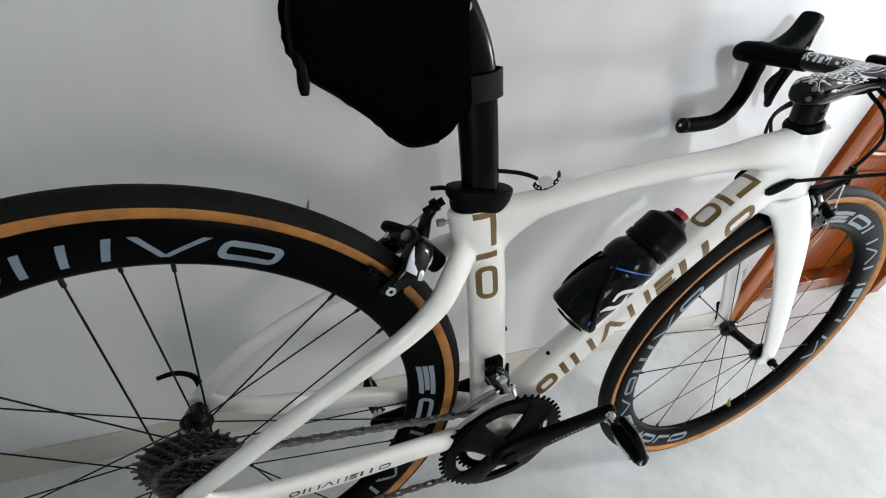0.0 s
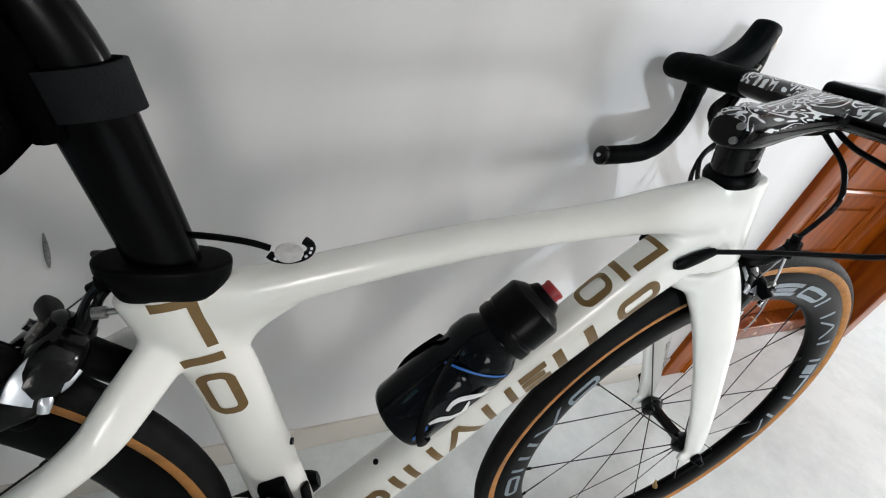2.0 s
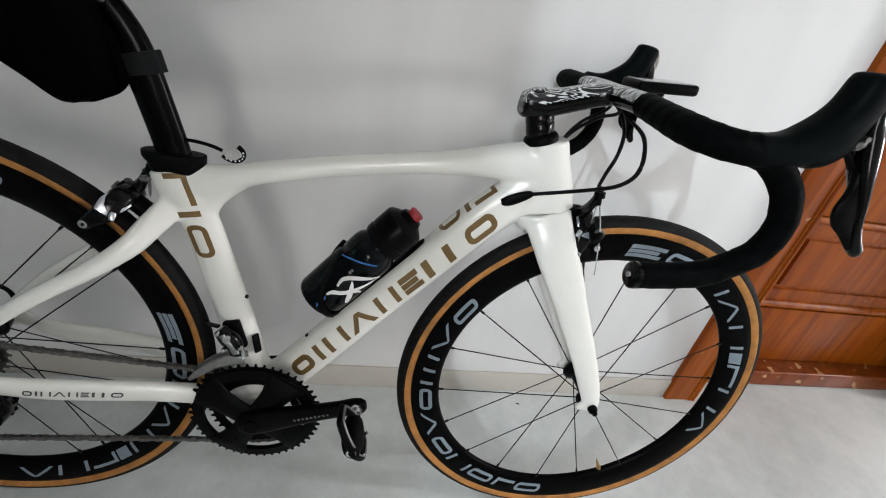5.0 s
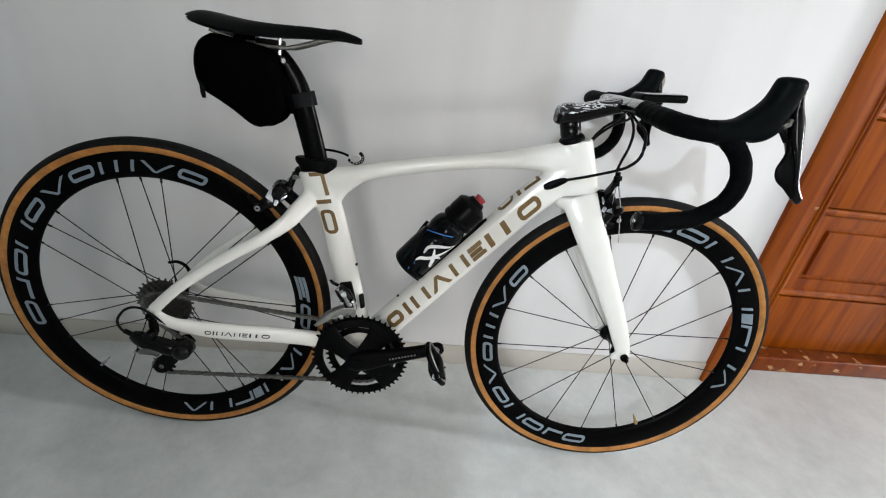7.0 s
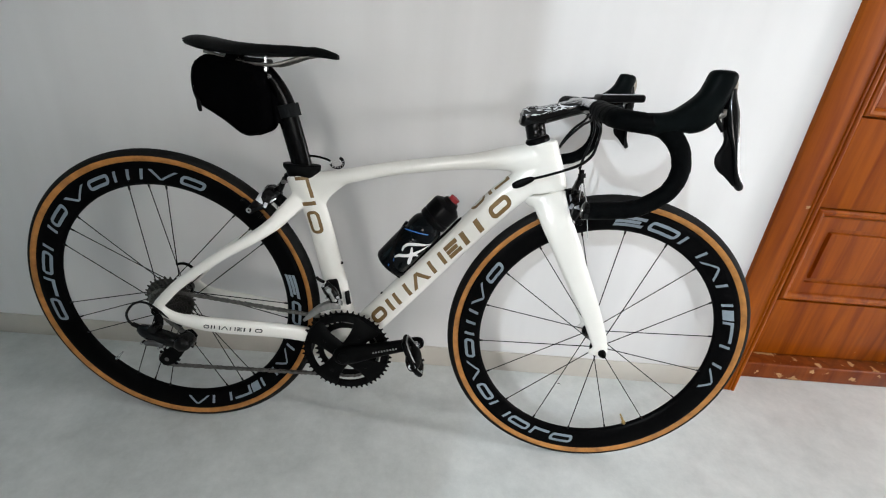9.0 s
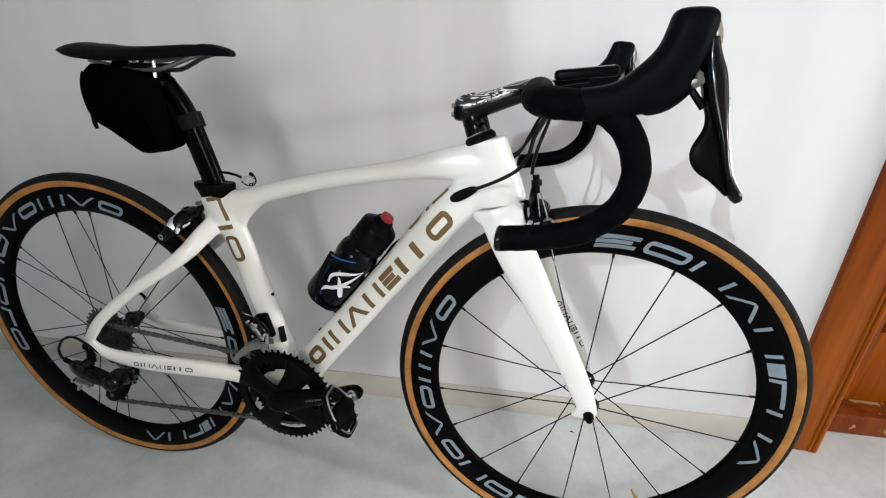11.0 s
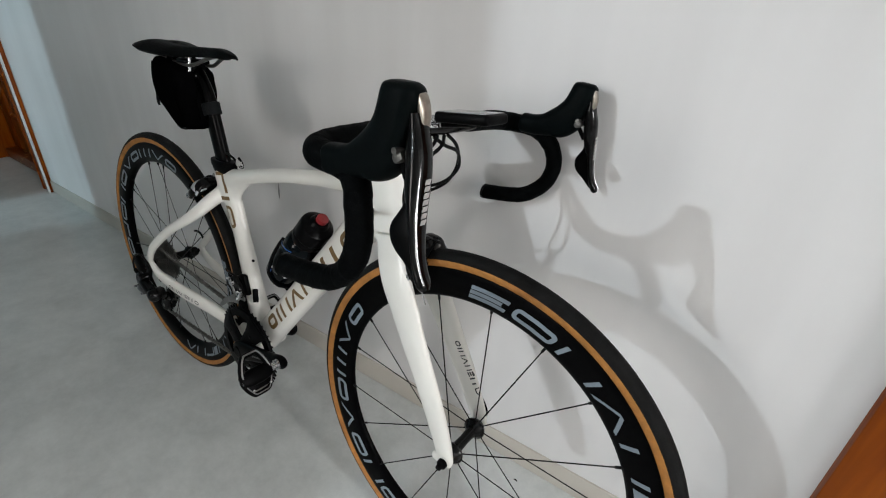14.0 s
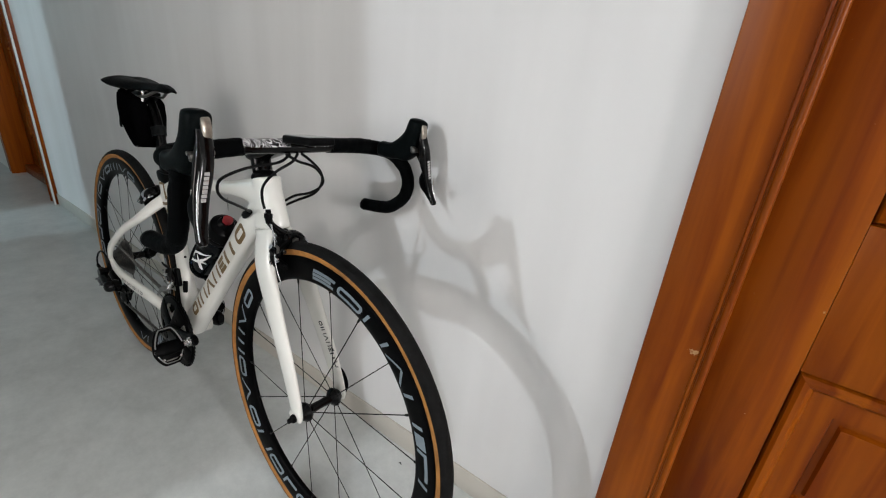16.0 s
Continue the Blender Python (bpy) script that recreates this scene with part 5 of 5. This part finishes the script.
    rod(bm, (xo + 0.008, side * 0.0235, -0.016), (xo + 0.019, side * 0.0235, -0.016), 0.0042, 6)
    part("clamp_bolt", bm, M_STEEL, root, "bright cable clamp bolt")
    return root


FRONT_PIVOT = pose(0.876, 0, 0.662, 0, 4, 0)
front_brake = caliper("front_brake", FRONT_PIVOT, -1, 0.002, (-0.008, 0.042, 0.045), "black dual-pivot caliper brake on the fork crown")
caliper("rear_brake", pose(0.2464, 0, 0.6100, 0, 40.6, 0) @ pose(0, 0, 0, 0, 0, 180), -1, -0.007, (-0.005, 0.0215, 0.0385), "black dual-pivot caliper brake on the seat stays")

# bare wire, its anchor and the frayed end that hangs from the front caliper
to_pivot = FRONT_PIVOT.inverted()
for name, mat, pts, rad, label in (
    ("bare_wire", M_STEEL, [(0.8800, -0.0410, 0.6990), (0.8850, -0.0412, 0.6850), (0.8905, -0.0415, 0.6700), (0.8935, -0.0420, 0.6590)], 0.0012, "bare steel brake wire"),
    ("wire_end", M_STEEL, [(0.8960, -0.0445, 0.6480), (0.8990, -0.0450, 0.6330), (0.9035, -0.0440, 0.6150), (0.9075, -0.0420, 0.6010), (0.9110, -0.0395, 0.5880)], 0.0009, "loose steel wire end"),
):
    bm = bmesh.new()
    cable(bm, pts, rad)
    bm.transform(to_pivot)
    part(name, bm, mat, front_brake, label)
for name, mat, c, rad, y0, y1, label in (("wire_anchor", M_DARKSTEEL, (0.8945, 0.6545), 0.0082, -0.0425, -0.0380, "dark round wire anchor"), ("anchor_bolt", M_BLACK, (0.8945, 0.6545), 0.0048, -0.0455, -0.0424, "black anchor bolt"), ("pad_screw", M_STEEL, (0.8985, 0.6335), 0.0046, -0.0440, -0.0390, "bright pad screw")):
    bm = bmesh.new()
    disc(bm, c, rad, y0, y1, 20, 0.0008)
    bm.transform(to_pivot)
    part(name, bm, mat, front_brake, label)

# cables
cables = hollow("cables", Matrix(), bike)
tagged(cables, "black brake and gear cable housings looping from the bar")
for pts in (
    [(0.880, -0.004, 0.826), (0.886, -0.030, 0.813), (0.878, -0.085, 0.804), (0.866, -0.122, 0.786), (0.861, -0.127, 0.766), (0.852, -0.114, 0.748), (0.838, -0.088, 0.732), (0.812, -0.054, 0.712), (0.785, -0.029, 0.696)],
    [(0.880, 0.012, 0.826), (0.887, -0.004, 0.813), (0.882, -0.034, 0.795), (0.873, -0.052, 0.770), (0.867, -0.051, 0.745), (0.866, -0.046, 0.726)],
    [(0.880, -0.012, 0.826), (0.885, 0.010, 0.813), (0.880, 0.048, 0.800), (0.866, 0.080, 0.774), (0.854, 0.086, 0.754), (0.840, 0.070, 0.738), (0.818, 0.046, 0.728), (0.785, 0.029, 0.700)],
    [(0.880, 0.020, 0.826), (0.882, 0.040, 0.812), (0.868, 0.072, 0.788), (0.856, 0.086, 0.762), (0.842, 0.078, 0.736), (0.815, 0.050, 0.716), (0.785, 0.029, 0.694)],
):
    bm = bmesh.new()
    cable(bm, pts, 0.0026)
    part("cable", bm, M_CABLE, cables)
bm = bmesh.new()
cable(bm, [(0.272, 0.0265, 0.660), (0.279, 0.020, 0.664), (0.286, 0.012, 0.667), (0.294, 0.006, 0.668)], 0.0026)
part("cable", bm, M_CABLE, cables)
for sg in (-1, 1):
    bm = bmesh.new()
    loft(bm, [(0.7475, sg * 0.0235, 0.6765, 0.0035, 0.0045), (0.755, sg * 0.0255, 0.680, 0.0045, 0.0075), (0.768, sg * 0.0265, 0.687, 0.0045, 0.0078), (0.780, sg * 0.0275, 0.6935, 0.0040, 0.0060), (0.786, sg * 0.0285, 0.6960, 0.0032, 0.0038)], n=16)
    part("cable_port", bm, M_SATIN, FRAME, "black rubber cable port")


# ---- print on the frame: plain bars laid on the paint ----
from mathutils.bvhtree import BVHTree


def skin(ob):
    me = ob.data
    return BVHTree.FromPolygons([v.co for v in me.vertices], [tuple(p.vertices) for p in me.polygons])


FRAME_SKIN, FORK_SKIN = skin(FRAME), skin(FORK)


def laid_bar(bm, tree, o, u, v, u0, u1, v0, v1, slant, way=(0, 1, 0), nu=4, nv=3, reach=0.2):
    """A flat bar from (u0, v0) to (u1, v1) in a slanted grid at o, dropped on the surface along way."""
    way = Vector(way)
    grid = []
    for i in range(nu + 1):
        row = []
        for j in range(nv + 1):
            vv = v0 + (v1 - v0) * j / nv
            uu = u0 + (u1 - u0) * i / nu + slant * vv
            p = Vector(o) + Vector(u) * uu + Vector(v) * vv
            hit = tree.ray_cast(p - way * (0.02 if abs(way.y) < 0.5 else reach), way)
            if hit[0] is None:
                return
            row.append(bm.verts.new(hit[0] + hit[1] * 0.0005))
        grid.append(row)
    for i in range(nu):
        for j in range(nv):
            bm.faces.new((grid[i][j], grid[i + 1][j], grid[i + 1][j + 1], grid[i][j + 1]))


def sign_row(tree, parent, o, u, v, signs, h, stroke, mat, slant=0.0, way=(0, 1, 0), name="gold_print", back=None):
    """A row of plain printed shapes (kind, start, width) laid on a surface along way."""
    way = Vector(way)
    back = (0.02 if abs(way.y) < 0.5 else 0.2) if back is None else back
    for kind, x, w in signs:
        def place(a, b):
            p = Vector(o) + Vector(u) * (x + a + slant * b) + Vector(v) * b
            hit = tree.ray_cast(p - way * back, way)
            return None if hit[0] is None else hit[0] + hit[1] * 0.0005

        for strip in sign_strips(kind, w, h, stroke):
            bm = bmesh.new()
            strip_faces(bm, strip, place)
            part(name, bm, mat, parent)


NINE = (("ring", 0.0, 0.040), ("bar", 0.051, 0.0095), ("pair", 0.073, 0.042), ("roof", 0.122, 0.052), ("pair", 0.183, 0.040), ("lying", 0.233, 0.035), ("bar", 0.278, 0.012), ("bar", 0.318, 0.012), ("ring", 0.357, 0.052))
du = Vector((0.6500, 0, 0.7600)).normalized()
dv = Vector((-du.z, 0, du.x))
sign_row(FRAME_SKIN, FRAME, (0.4895, 0, 0.3285), du, dv, NINE, 0.0300, 0.0092, M_GOLD, 0.16)
su = Vector((0.2725, 0, -0.962)).normalized()
sv = Vector((0.962, 0, 0.2725))
sign_row(FRAME_SKIN, FRAME, (0.3056, 0, 0.6492), su, sv, (("corner", 0.0, 0.046), ("bar", 0.0535, 0.0085), ("ring", 0.074, 0.051)), 0.0275, 0.0072, M_GOLD, 0.10)
cu = Vector((1, 0, -0.03)).normalized()
sign_row(FRAME_SKIN, FRAME, (0.112, 0, 0.3045), cu, Vector((0, 0, 1)), [(k, x * 0.31, w * 0.31) for k, x, w in NINE], 0.0095, 0.0024, M_GREY, 0.2, name="grey_print")
bu = Vector((-0.62, 0, -0.785))
sign_row(FRAME_SKIN, FRAME, (0.742, 0.014, 0.688), bu, Vector((0, -1, 0)), (("corner", 0.0, 0.036), ("bar", 0.044, 0.0080), ("ring", 0.060, 0.040)), 0.028, 0.0065, M_GOLD, 0.0, way=(0.765, 0, -0.644))
fu = Vector((0.52, 0, -0.854)).normalized()
sign_row(FORK_SKIN, FORK, (0.9235, 0.005, 0.4880), fu, Vector((0.854, 0, 0.52)), [(k, x * 0.255, w * 0.255) for k, x, w in NINE], 0.0088, 0.0021, M_GREY, 0.1, name="grey_print", back=0.0)
# small boss bolts and grey service label low on the seat tube
for z in (0.4640, 0.3995):
    hit = FRAME_SKIN.ray_cast(Vector((0.50, -0.003, z)), Vector((-1, 0, 0)))
    bm = bmesh.new()
    rod(bm, hit[0] + hit[1] * -0.002, hit[0] + hit[1] * 0.0022, 0.0032, 12)
    part("boss_bolt", bm, M_CABLE, FRAME, "tiny black boss bolt")
bm = bmesh.new()
laid_bar(bm, FRAME_SKIN, (0.391, 0, 0.452), (1, 0, 0.2), (0, 0, 1), -0.008, 0.014, 0, 0.0045, 0)
part("grey_print", bm, M_GREY, FRAME)

# ---- bottle and cage ----
BD = Vector((0.63, 0, 0.776)).normalized()
B0 = Vector((0.505, 0, 0.4715))
BN = Vector((BD.z, 0, -BD.x))


def bottle_ring(bm, prof, n=40, mat=0):
    secs = [(*(B0 + BD * s), r, r) for s, r in prof]
    return loft(bm, secs, n=n, k=1, mat=mat)


cage = hollow("bottle_cage", Matrix(), bike)
tagged(cage, "black carbon bottle cage on the down tube")
bm = bmesh.new()
loft(bm, [(*(B0 + BD * s + BN * 0.0385), 0.009, 0.0022) for s in (0.0, 0.03, 0.07, 0.11, 0.155)] + [(*(B0 + BD * 0.170 + BN * 0.040), 0.0085, 0.0055), (*(B0 + BD * 0.188 + BN * 0.0415), 0.0065, 0.0045)], n=14, k=2, power=3)
part("backbone", bm, M_SATIN, cage)
ARM = ((12, 0.006), (45, 0.008), (75, 0.012), (98, 0.022), (116, 0.038), (132, 0.057), (146, 0.078), (156, 0.096))
for sg in (-1, 1):
    bm = bmesh.new()
    pts = []
    for i in range(8):
        f = i / 7
        ang = radians(ARM[i][0])
        s = ARM[i][1]
        p = B0 + BD * s + BN * (0.0388 * math.cos(ang)) + Vector((0, sg * 0.0388 * math.sin(ang), 0))
        pts.append((*p, 0.0014, 0.0055 - 0.002 * f))
    loft(bm, pts, n=10, k=2, side=(0, sg, 0))
    part("cage_arm", bm, M_SATIN, cage)
bm = bmesh.new()
loft(bm, [(*(B0 + BD * -0.004 + BN * 0.038), 0.012, 0.002), (*(B0 + BD * -0.006 + BN * 0.01), 0.014, 0.002), (*(B0 + BD * -0.004 + BN * -0.016), 0.009, 0.002)], n=12)
part("foot_loop", bm, M_SATIN, cage)

bottle = hollow("water_bottle", BIKE)
tagged(bottle, "smoked black sports bottle with red valve in the cage", "bottle")
bm = bmesh.new()
bottle_ring(bm, [(0.0, 0.026), (0.0005, 0.031), (0.003, 0.0348), (0.008, 0.0366), (0.050, 0.0370), (0.084, 0.0368), (0.089, 0.0350), (0.092, 0.0340), (0.098, 0.0340), (0.101, 0.0352), (0.106, 0.0366), (0.120, 0.0364), (0.128, 0.0345), (0.134, 0.0305), (0.137, 0.0285), (0.142, 0.0285)])
part("bottle_body", bm, M_BOTTLE, bottle, "translucent smoke-black plastic body", angle=50)
bm = bmesh.new()
n = 44
rings = []
for s, r, rib in ((0.140, 0.0320, 0), (0.1415, 0.0332, 1), (0.150, 0.0332, 1), (0.1515, 0.0318, 0), (0.1545, 0.0316, 0), (0.156, 0.0330, 1), (0.1825, 0.0328, 1), (0.1855, 0.0314, 0), (0.1915, 0.0235, 0), (0.1935, 0.0190, 0), (0.1985, 0.0165, 0), (0.2010, 0.0150, 0), (0.2018, 0.0120, 0)):
    ring = []
    for j in range(n):
        th = 2 * math.pi * j / n
        rr = r - (0.0007 if rib and j % 2 else 0)
        ring.append(bm.verts.new(B0 + BD * s + BN * (rr * math.cos(th)) + Vector((0, rr * math.sin(th), 0))))
    rings.append(ring)
for r0, r1 in zip(rings, rings[1:]):
    for j in range(n):
        bm.faces.new((r0[j], r0[(j + 1) % n], r1[(j + 1) % n], r1[j]))
bm.faces.new(rings[0]), bm.faces.new(rings[-1])
part("screw_cap", bm, M_CAP, bottle, "ribbed black screw cap", angle=30)
bm = bmesh.new()
bottle_ring(bm, [(0.200, 0.0100), (0.202, 0.0108), (0.205, 0.0104), (0.2085, 0.0112), (0.2105, 0.0106), (0.2112, 0.007)], 24)
part("drinking_valve", bm, M_RED, bottle, "red rubber drinking valve")


def bottle_patch(a0, a1, s0, s1, slant=0.0, r=0.0374):
    """A printed bar on the bottle: angle round it (0 towards the tube, 90 towards the drive side), length along it."""
    bm = bmesh.new()
    prev = None
    for i in range(9):
        f = i / 8
        ang = radians(a0 + (a1 - a0) * f)
        pair = []
        for s in (s0, s1):
            ss = s + slant * f
            pair.append(bm.verts.new(B0 + BD * ss + BN * (r * math.cos(ang)) - Vector((0, r * math.sin(ang), 0))))
        if prev:
            bm.faces.new((prev[0], pair[0], pair[1], prev[1]))
        prev = pair
    return bm


part("blue_line", bottle_patch(76, 160, 0.1205, 0.1232, -0.034), M_BLUE, bottle, "thin blue printed line")
part("blue_line", bottle_patch(95, 101, 0.010, 0.030, 0.004), M_BLUE, bottle)


def bottle_stroke(pts):
    """A brush stroke on the bottle through (angle, length, half width)."""
    bm = bmesh.new()
    prev = None
    rows = spline(pts, 5)
    for i, (ang, s, half) in enumerate(rows):
        (a0, s0, _), (a1, s1, _) = rows[max(0, i - 1)], rows[min(len(rows) - 1, i + 1)]
        du_, ds = radians(a1 - a0) * 0.037, s1 - s0
        k = half / max(1e-6, math.hypot(du_, ds))
        pair = []
        for f in (-k, k):
            th, ss = radians(ang) - f * ds / 0.037, s + f * du_
            pair.append(bm.verts.new(B0 + BD * ss + BN * (0.0375 * math.cos(th)) - Vector((0, 0.0375 * math.sin(th), 0))))
        if prev:
            bm.faces.new((prev[0], pair[0], pair[1], prev[1]))
        prev = pair
    return bm


for pts in (
    [(102, 0.036, 0.0012), (96, 0.046, 0.0032), (81, 0.054, 0.0036), (66, 0.066, 0.0040), (50, 0.087, 0.0026), (38, 0.108, 0.0006)],
    [(100, 0.058, 0.0016), (104, 0.069, 0.0026), (98, 0.079, 0.0032), (78, 0.091, 0.0034), (56, 0.100, 0.0024), (38, 0.109, 0.0006)],
    [(44, 0.041, 0.0022), (52, 0.047, 0.0042), (62, 0.058, 0.0042), (75, 0.070, 0.0030), (86, 0.079, 0.0010)],
    [(40, 0.068, 0.0010), (51, 0.069, 0.0026), (64, 0.064, 0.0030)],
):
    part("white_mark", bottle_stroke(pts), M_WHITEPRINT, bottle)

# ---- saddle bag ----
bag = hollow("saddle_bag", BIKE @ pose(0.004, -0.005, 0.0))
tagged(bag, "black nylon saddle bag strapped under the saddle", "bag")
OUT = [(0.148, 0.868), (0.130, 0.857), (0.120, 0.840), (0.1165, 0.817), (0.1190, 0.792), (0.130, 0.7760), (0.154, 0.7635), (0.181, 0.7480), (0.208, 0.7285), (0.224, 0.7250), (0.245, 0.7305), (0.258, 0.7420), (0.2630, 0.7600), (0.260, 0.800), (0.252, 0.835), (0.242, 0.852), (0.20, 0.862)]
bm = bmesh.new()
prof = spline(OUT + [OUT[0]], 3)[:-1]
cx, cz = 0.195, 0.800
rings = []
for y, k in ((-0.0425, 0.70), (-0.0415, 0.84), (-0.038, 0.93), (-0.030, 0.985), (-0.015, 1.0), (0.015, 1.0), (0.030, 0.985), (0.038, 0.93), (0.0415, 0.84), (0.0425, 0.70)):
    ring = []
    for i, (x, z) in enumerate(prof):
        taper = 0.78 + 0.22 * min(1, max(0, (z - 0.72) / 0.10))
        taper *= 0.80 + 0.20 * min(1, max(0, (x - 0.116) / 0.065))
        wob = 0.0012 * math.sin(i * 1.7 + y * 90)
        ring.append(bm.verts.new((cx + (x - cx) * k + wob, y * taper, cz + (z - cz) * k + wob)))
    rings.append(ring)
for r0, r1 in zip(rings, rings[1:]):
    for j in range(len(r0)):
        bm.faces.new((r0[j], r0[(j + 1) % len(r0)], r1[(j + 1) % len(r0)], r1[j]))
bm.faces.new(rings[0]), bm.faces.new(rings[-1])
part("pouch", bm, M_NYLON, bag, "bulging black nylon pouch", angle=60)
bm = bmesh.new()
zp = [(cx + (x - cx) * 0.955, -0.0362 * (0.78 + 0.22 * min(1, max(0, (z - 0.72) / 0.10))) * (0.80 + 0.20 * min(1, max(0, (x - 0.116) / 0.065))) - 0.0005, cz + (z - cz) * 0.955) for x, z in OUT[1:11]]
cable(bm, zp, 0.0016)
part("zip", bm, M_SATIN, bag)
bm = bmesh.new()
loft(bm, [(0.1240, -0.026, 0.800, 0.0020, 0.0030), (0.1280, -0.029, 0.787, 0.0024, 0.0036), (0.1300, -0.030, 0.772, 0.0028, 0.0044), (0.1310, -0.029, 0.764, 0.002, 0.003)], n=12)
part("zip_pull", bm, M_SATIN, bag)
sx, sz = 0.2860, 0.7765
loop = [(sx + 0.0228 * math.cos(t), 0.005 + 0.0138 * math.sin(t), sz + 0.0064 * math.cos(t)) for t in [2 * math.pi * i / 28 for i in range(28)]]
axis = Vector((-0.255, 0, 0.967))


def band(js, half, out):
    """One stretch of the strap that runs round the post, over the loop's places js."""
    bm = bmesh.new()
    rows = []
    for j in js:
        p = Vector(loop[j % 28])
        n = Vector((p.x - sx, p.y - 0.005, 0)).normalized()
        rows.append([bm.verts.new(p + axis * h + n * o) for h, o in ((-half, 0), (half, 0), (half, out), (-half, out))])
    for a_, b_ in zip(rows, rows[1:]):
        for k in range(4):
            bm.faces.new((a_[k], a_[(k + 1) % 4], b_[(k + 1) % 4], b_[k]))
    bm.faces.new(rows[0]), bm.faces.new(rows[-1])
    return bm


part("post_strap", band(range(-9, 10), 0.0120, 0.002), M_STRAP, bag, "grey hook-and-loop strap round the seatpost")
bm = band(range(9, 20), 0.0128, 0.0026)
loft(bm, [(0.272, 0.005, 0.752, 0.016, 0.010), (0.268, 0.005, 0.772, 0.017, 0.012), (0.262, 0.005, 0.795, 0.017, 0.012), (0.256, 0.005, 0.812, 0.014, 0.008)], n=14)
part("strap_anchor", bm, M_NYLON, bag, "black webbing that ties the pouch to the post")
for sg in (-1, 1):
    bm = bmesh.new()
    loft(bm, [(0.190, 0.005 + sg * 0.030, 0.850, 0.0015, 0.010), (0.192, 0.005 + sg * 0.028, 0.862, 0.0015, 0.010), (0.196, 0.005 + sg * 0.022, 0.870, 0.0015, 0.009), (0.20, 0.005 + sg * 0.014, 0.866, 0.0015, 0.008)], n=10)
    part("rail_strap", bm, M_NYLON, bag)
bm = bmesh.new()
loft(bm, [(0.228, -0.0405, 0.800, 0.0008, 0.006), (0.233, -0.0400, 0.775, 0.0008, 0.006), (0.239, -0.0370, 0.752, 0.0008, 0.006)], n=10)
part("side_tab", bm, M_NYLON, bag, "faint dark reflective tab")

# ---- bike computer ----
comp = hollow("bike_computer", BIKE @ pose(0.926, 0.002, 0.8575, 0, -5, 0))
tagged(comp, "slim black bike computer with grey screen on a bar mount", "computer")
bm = bmesh.new()
box(bm, (0, 0, 0), (0.082, 0.054, 0.014), 0.005, segments=3)
part("case", bm, M_SATIN, comp)
bm = bmesh.new()
box(bm, (0.0, 0, 0.0068), (0.070, 0.047, 0.0016), 0.0006)
part("screen", bm, M_SCREEN, comp, "blank grey screen")
bm = bmesh.new()
loft(bm, [(-0.062, 0.0, -0.014, 0.012, 0.006), (-0.045, 0.0, -0.012, 0.009, 0.004), (-0.02, 0.0, -0.0105, 0.009, 0.0035), (0.004, 0.0, -0.0095, 0.011, 0.003)], n=14)
part("mount", bm, M_SATIN, comp)

# ---- small marks on the floor and wall ----
bm = bmesh.new()
loft(bm, [(-0.8085, -0.0004, 0.530, 0.0006, 0.0003), (-0.8095, -0.0005, 0.518, 0.0022, 0.0004), (-0.8110, -0.0005, 0.502, 0.0030, 0.0004), (-0.8120, -0.0005, 0.490, 0.0022, 0.0004), (-0.8125, -0.0004, 0.482, 0.0006, 0.0003)], n=8, k=3, side=(1, 0, 0))
tagged(link_mesh("wall_scuff", bm, material("grey_scuff", (0.20, 0.20, 0.20), 0.8, vary=0.5, scale=300)), "short dark scuff mark on the painted wall", "scuff mark")
for nm, x, y, z, sx, sz, flat, lab in (("floor_speck", 0.039, -0.050, 0.0, 0.010, 0.004, True, "tiny dark crumb lying on the vinyl floor"), ("floor_speck", 0.62, -0.60, 0.0, 0.005, 0.003, True, "tiny dark crumb lying on the vinyl floor")):
    bm = bmesh.new()
    loft(bm, [(x - sx / 2, y, z + 0.0007, 0.0006, 0.0005), (x - sx * 0.1, y + 0.002, z + 0.001, sz / 2, 0.001), (x + sx / 2, y - 0.001, z + 0.0007, 0.0006, 0.0005)], n=8, k=3)
    tagged(link_mesh(nm, bm, M_CABLE), lab, "debris")
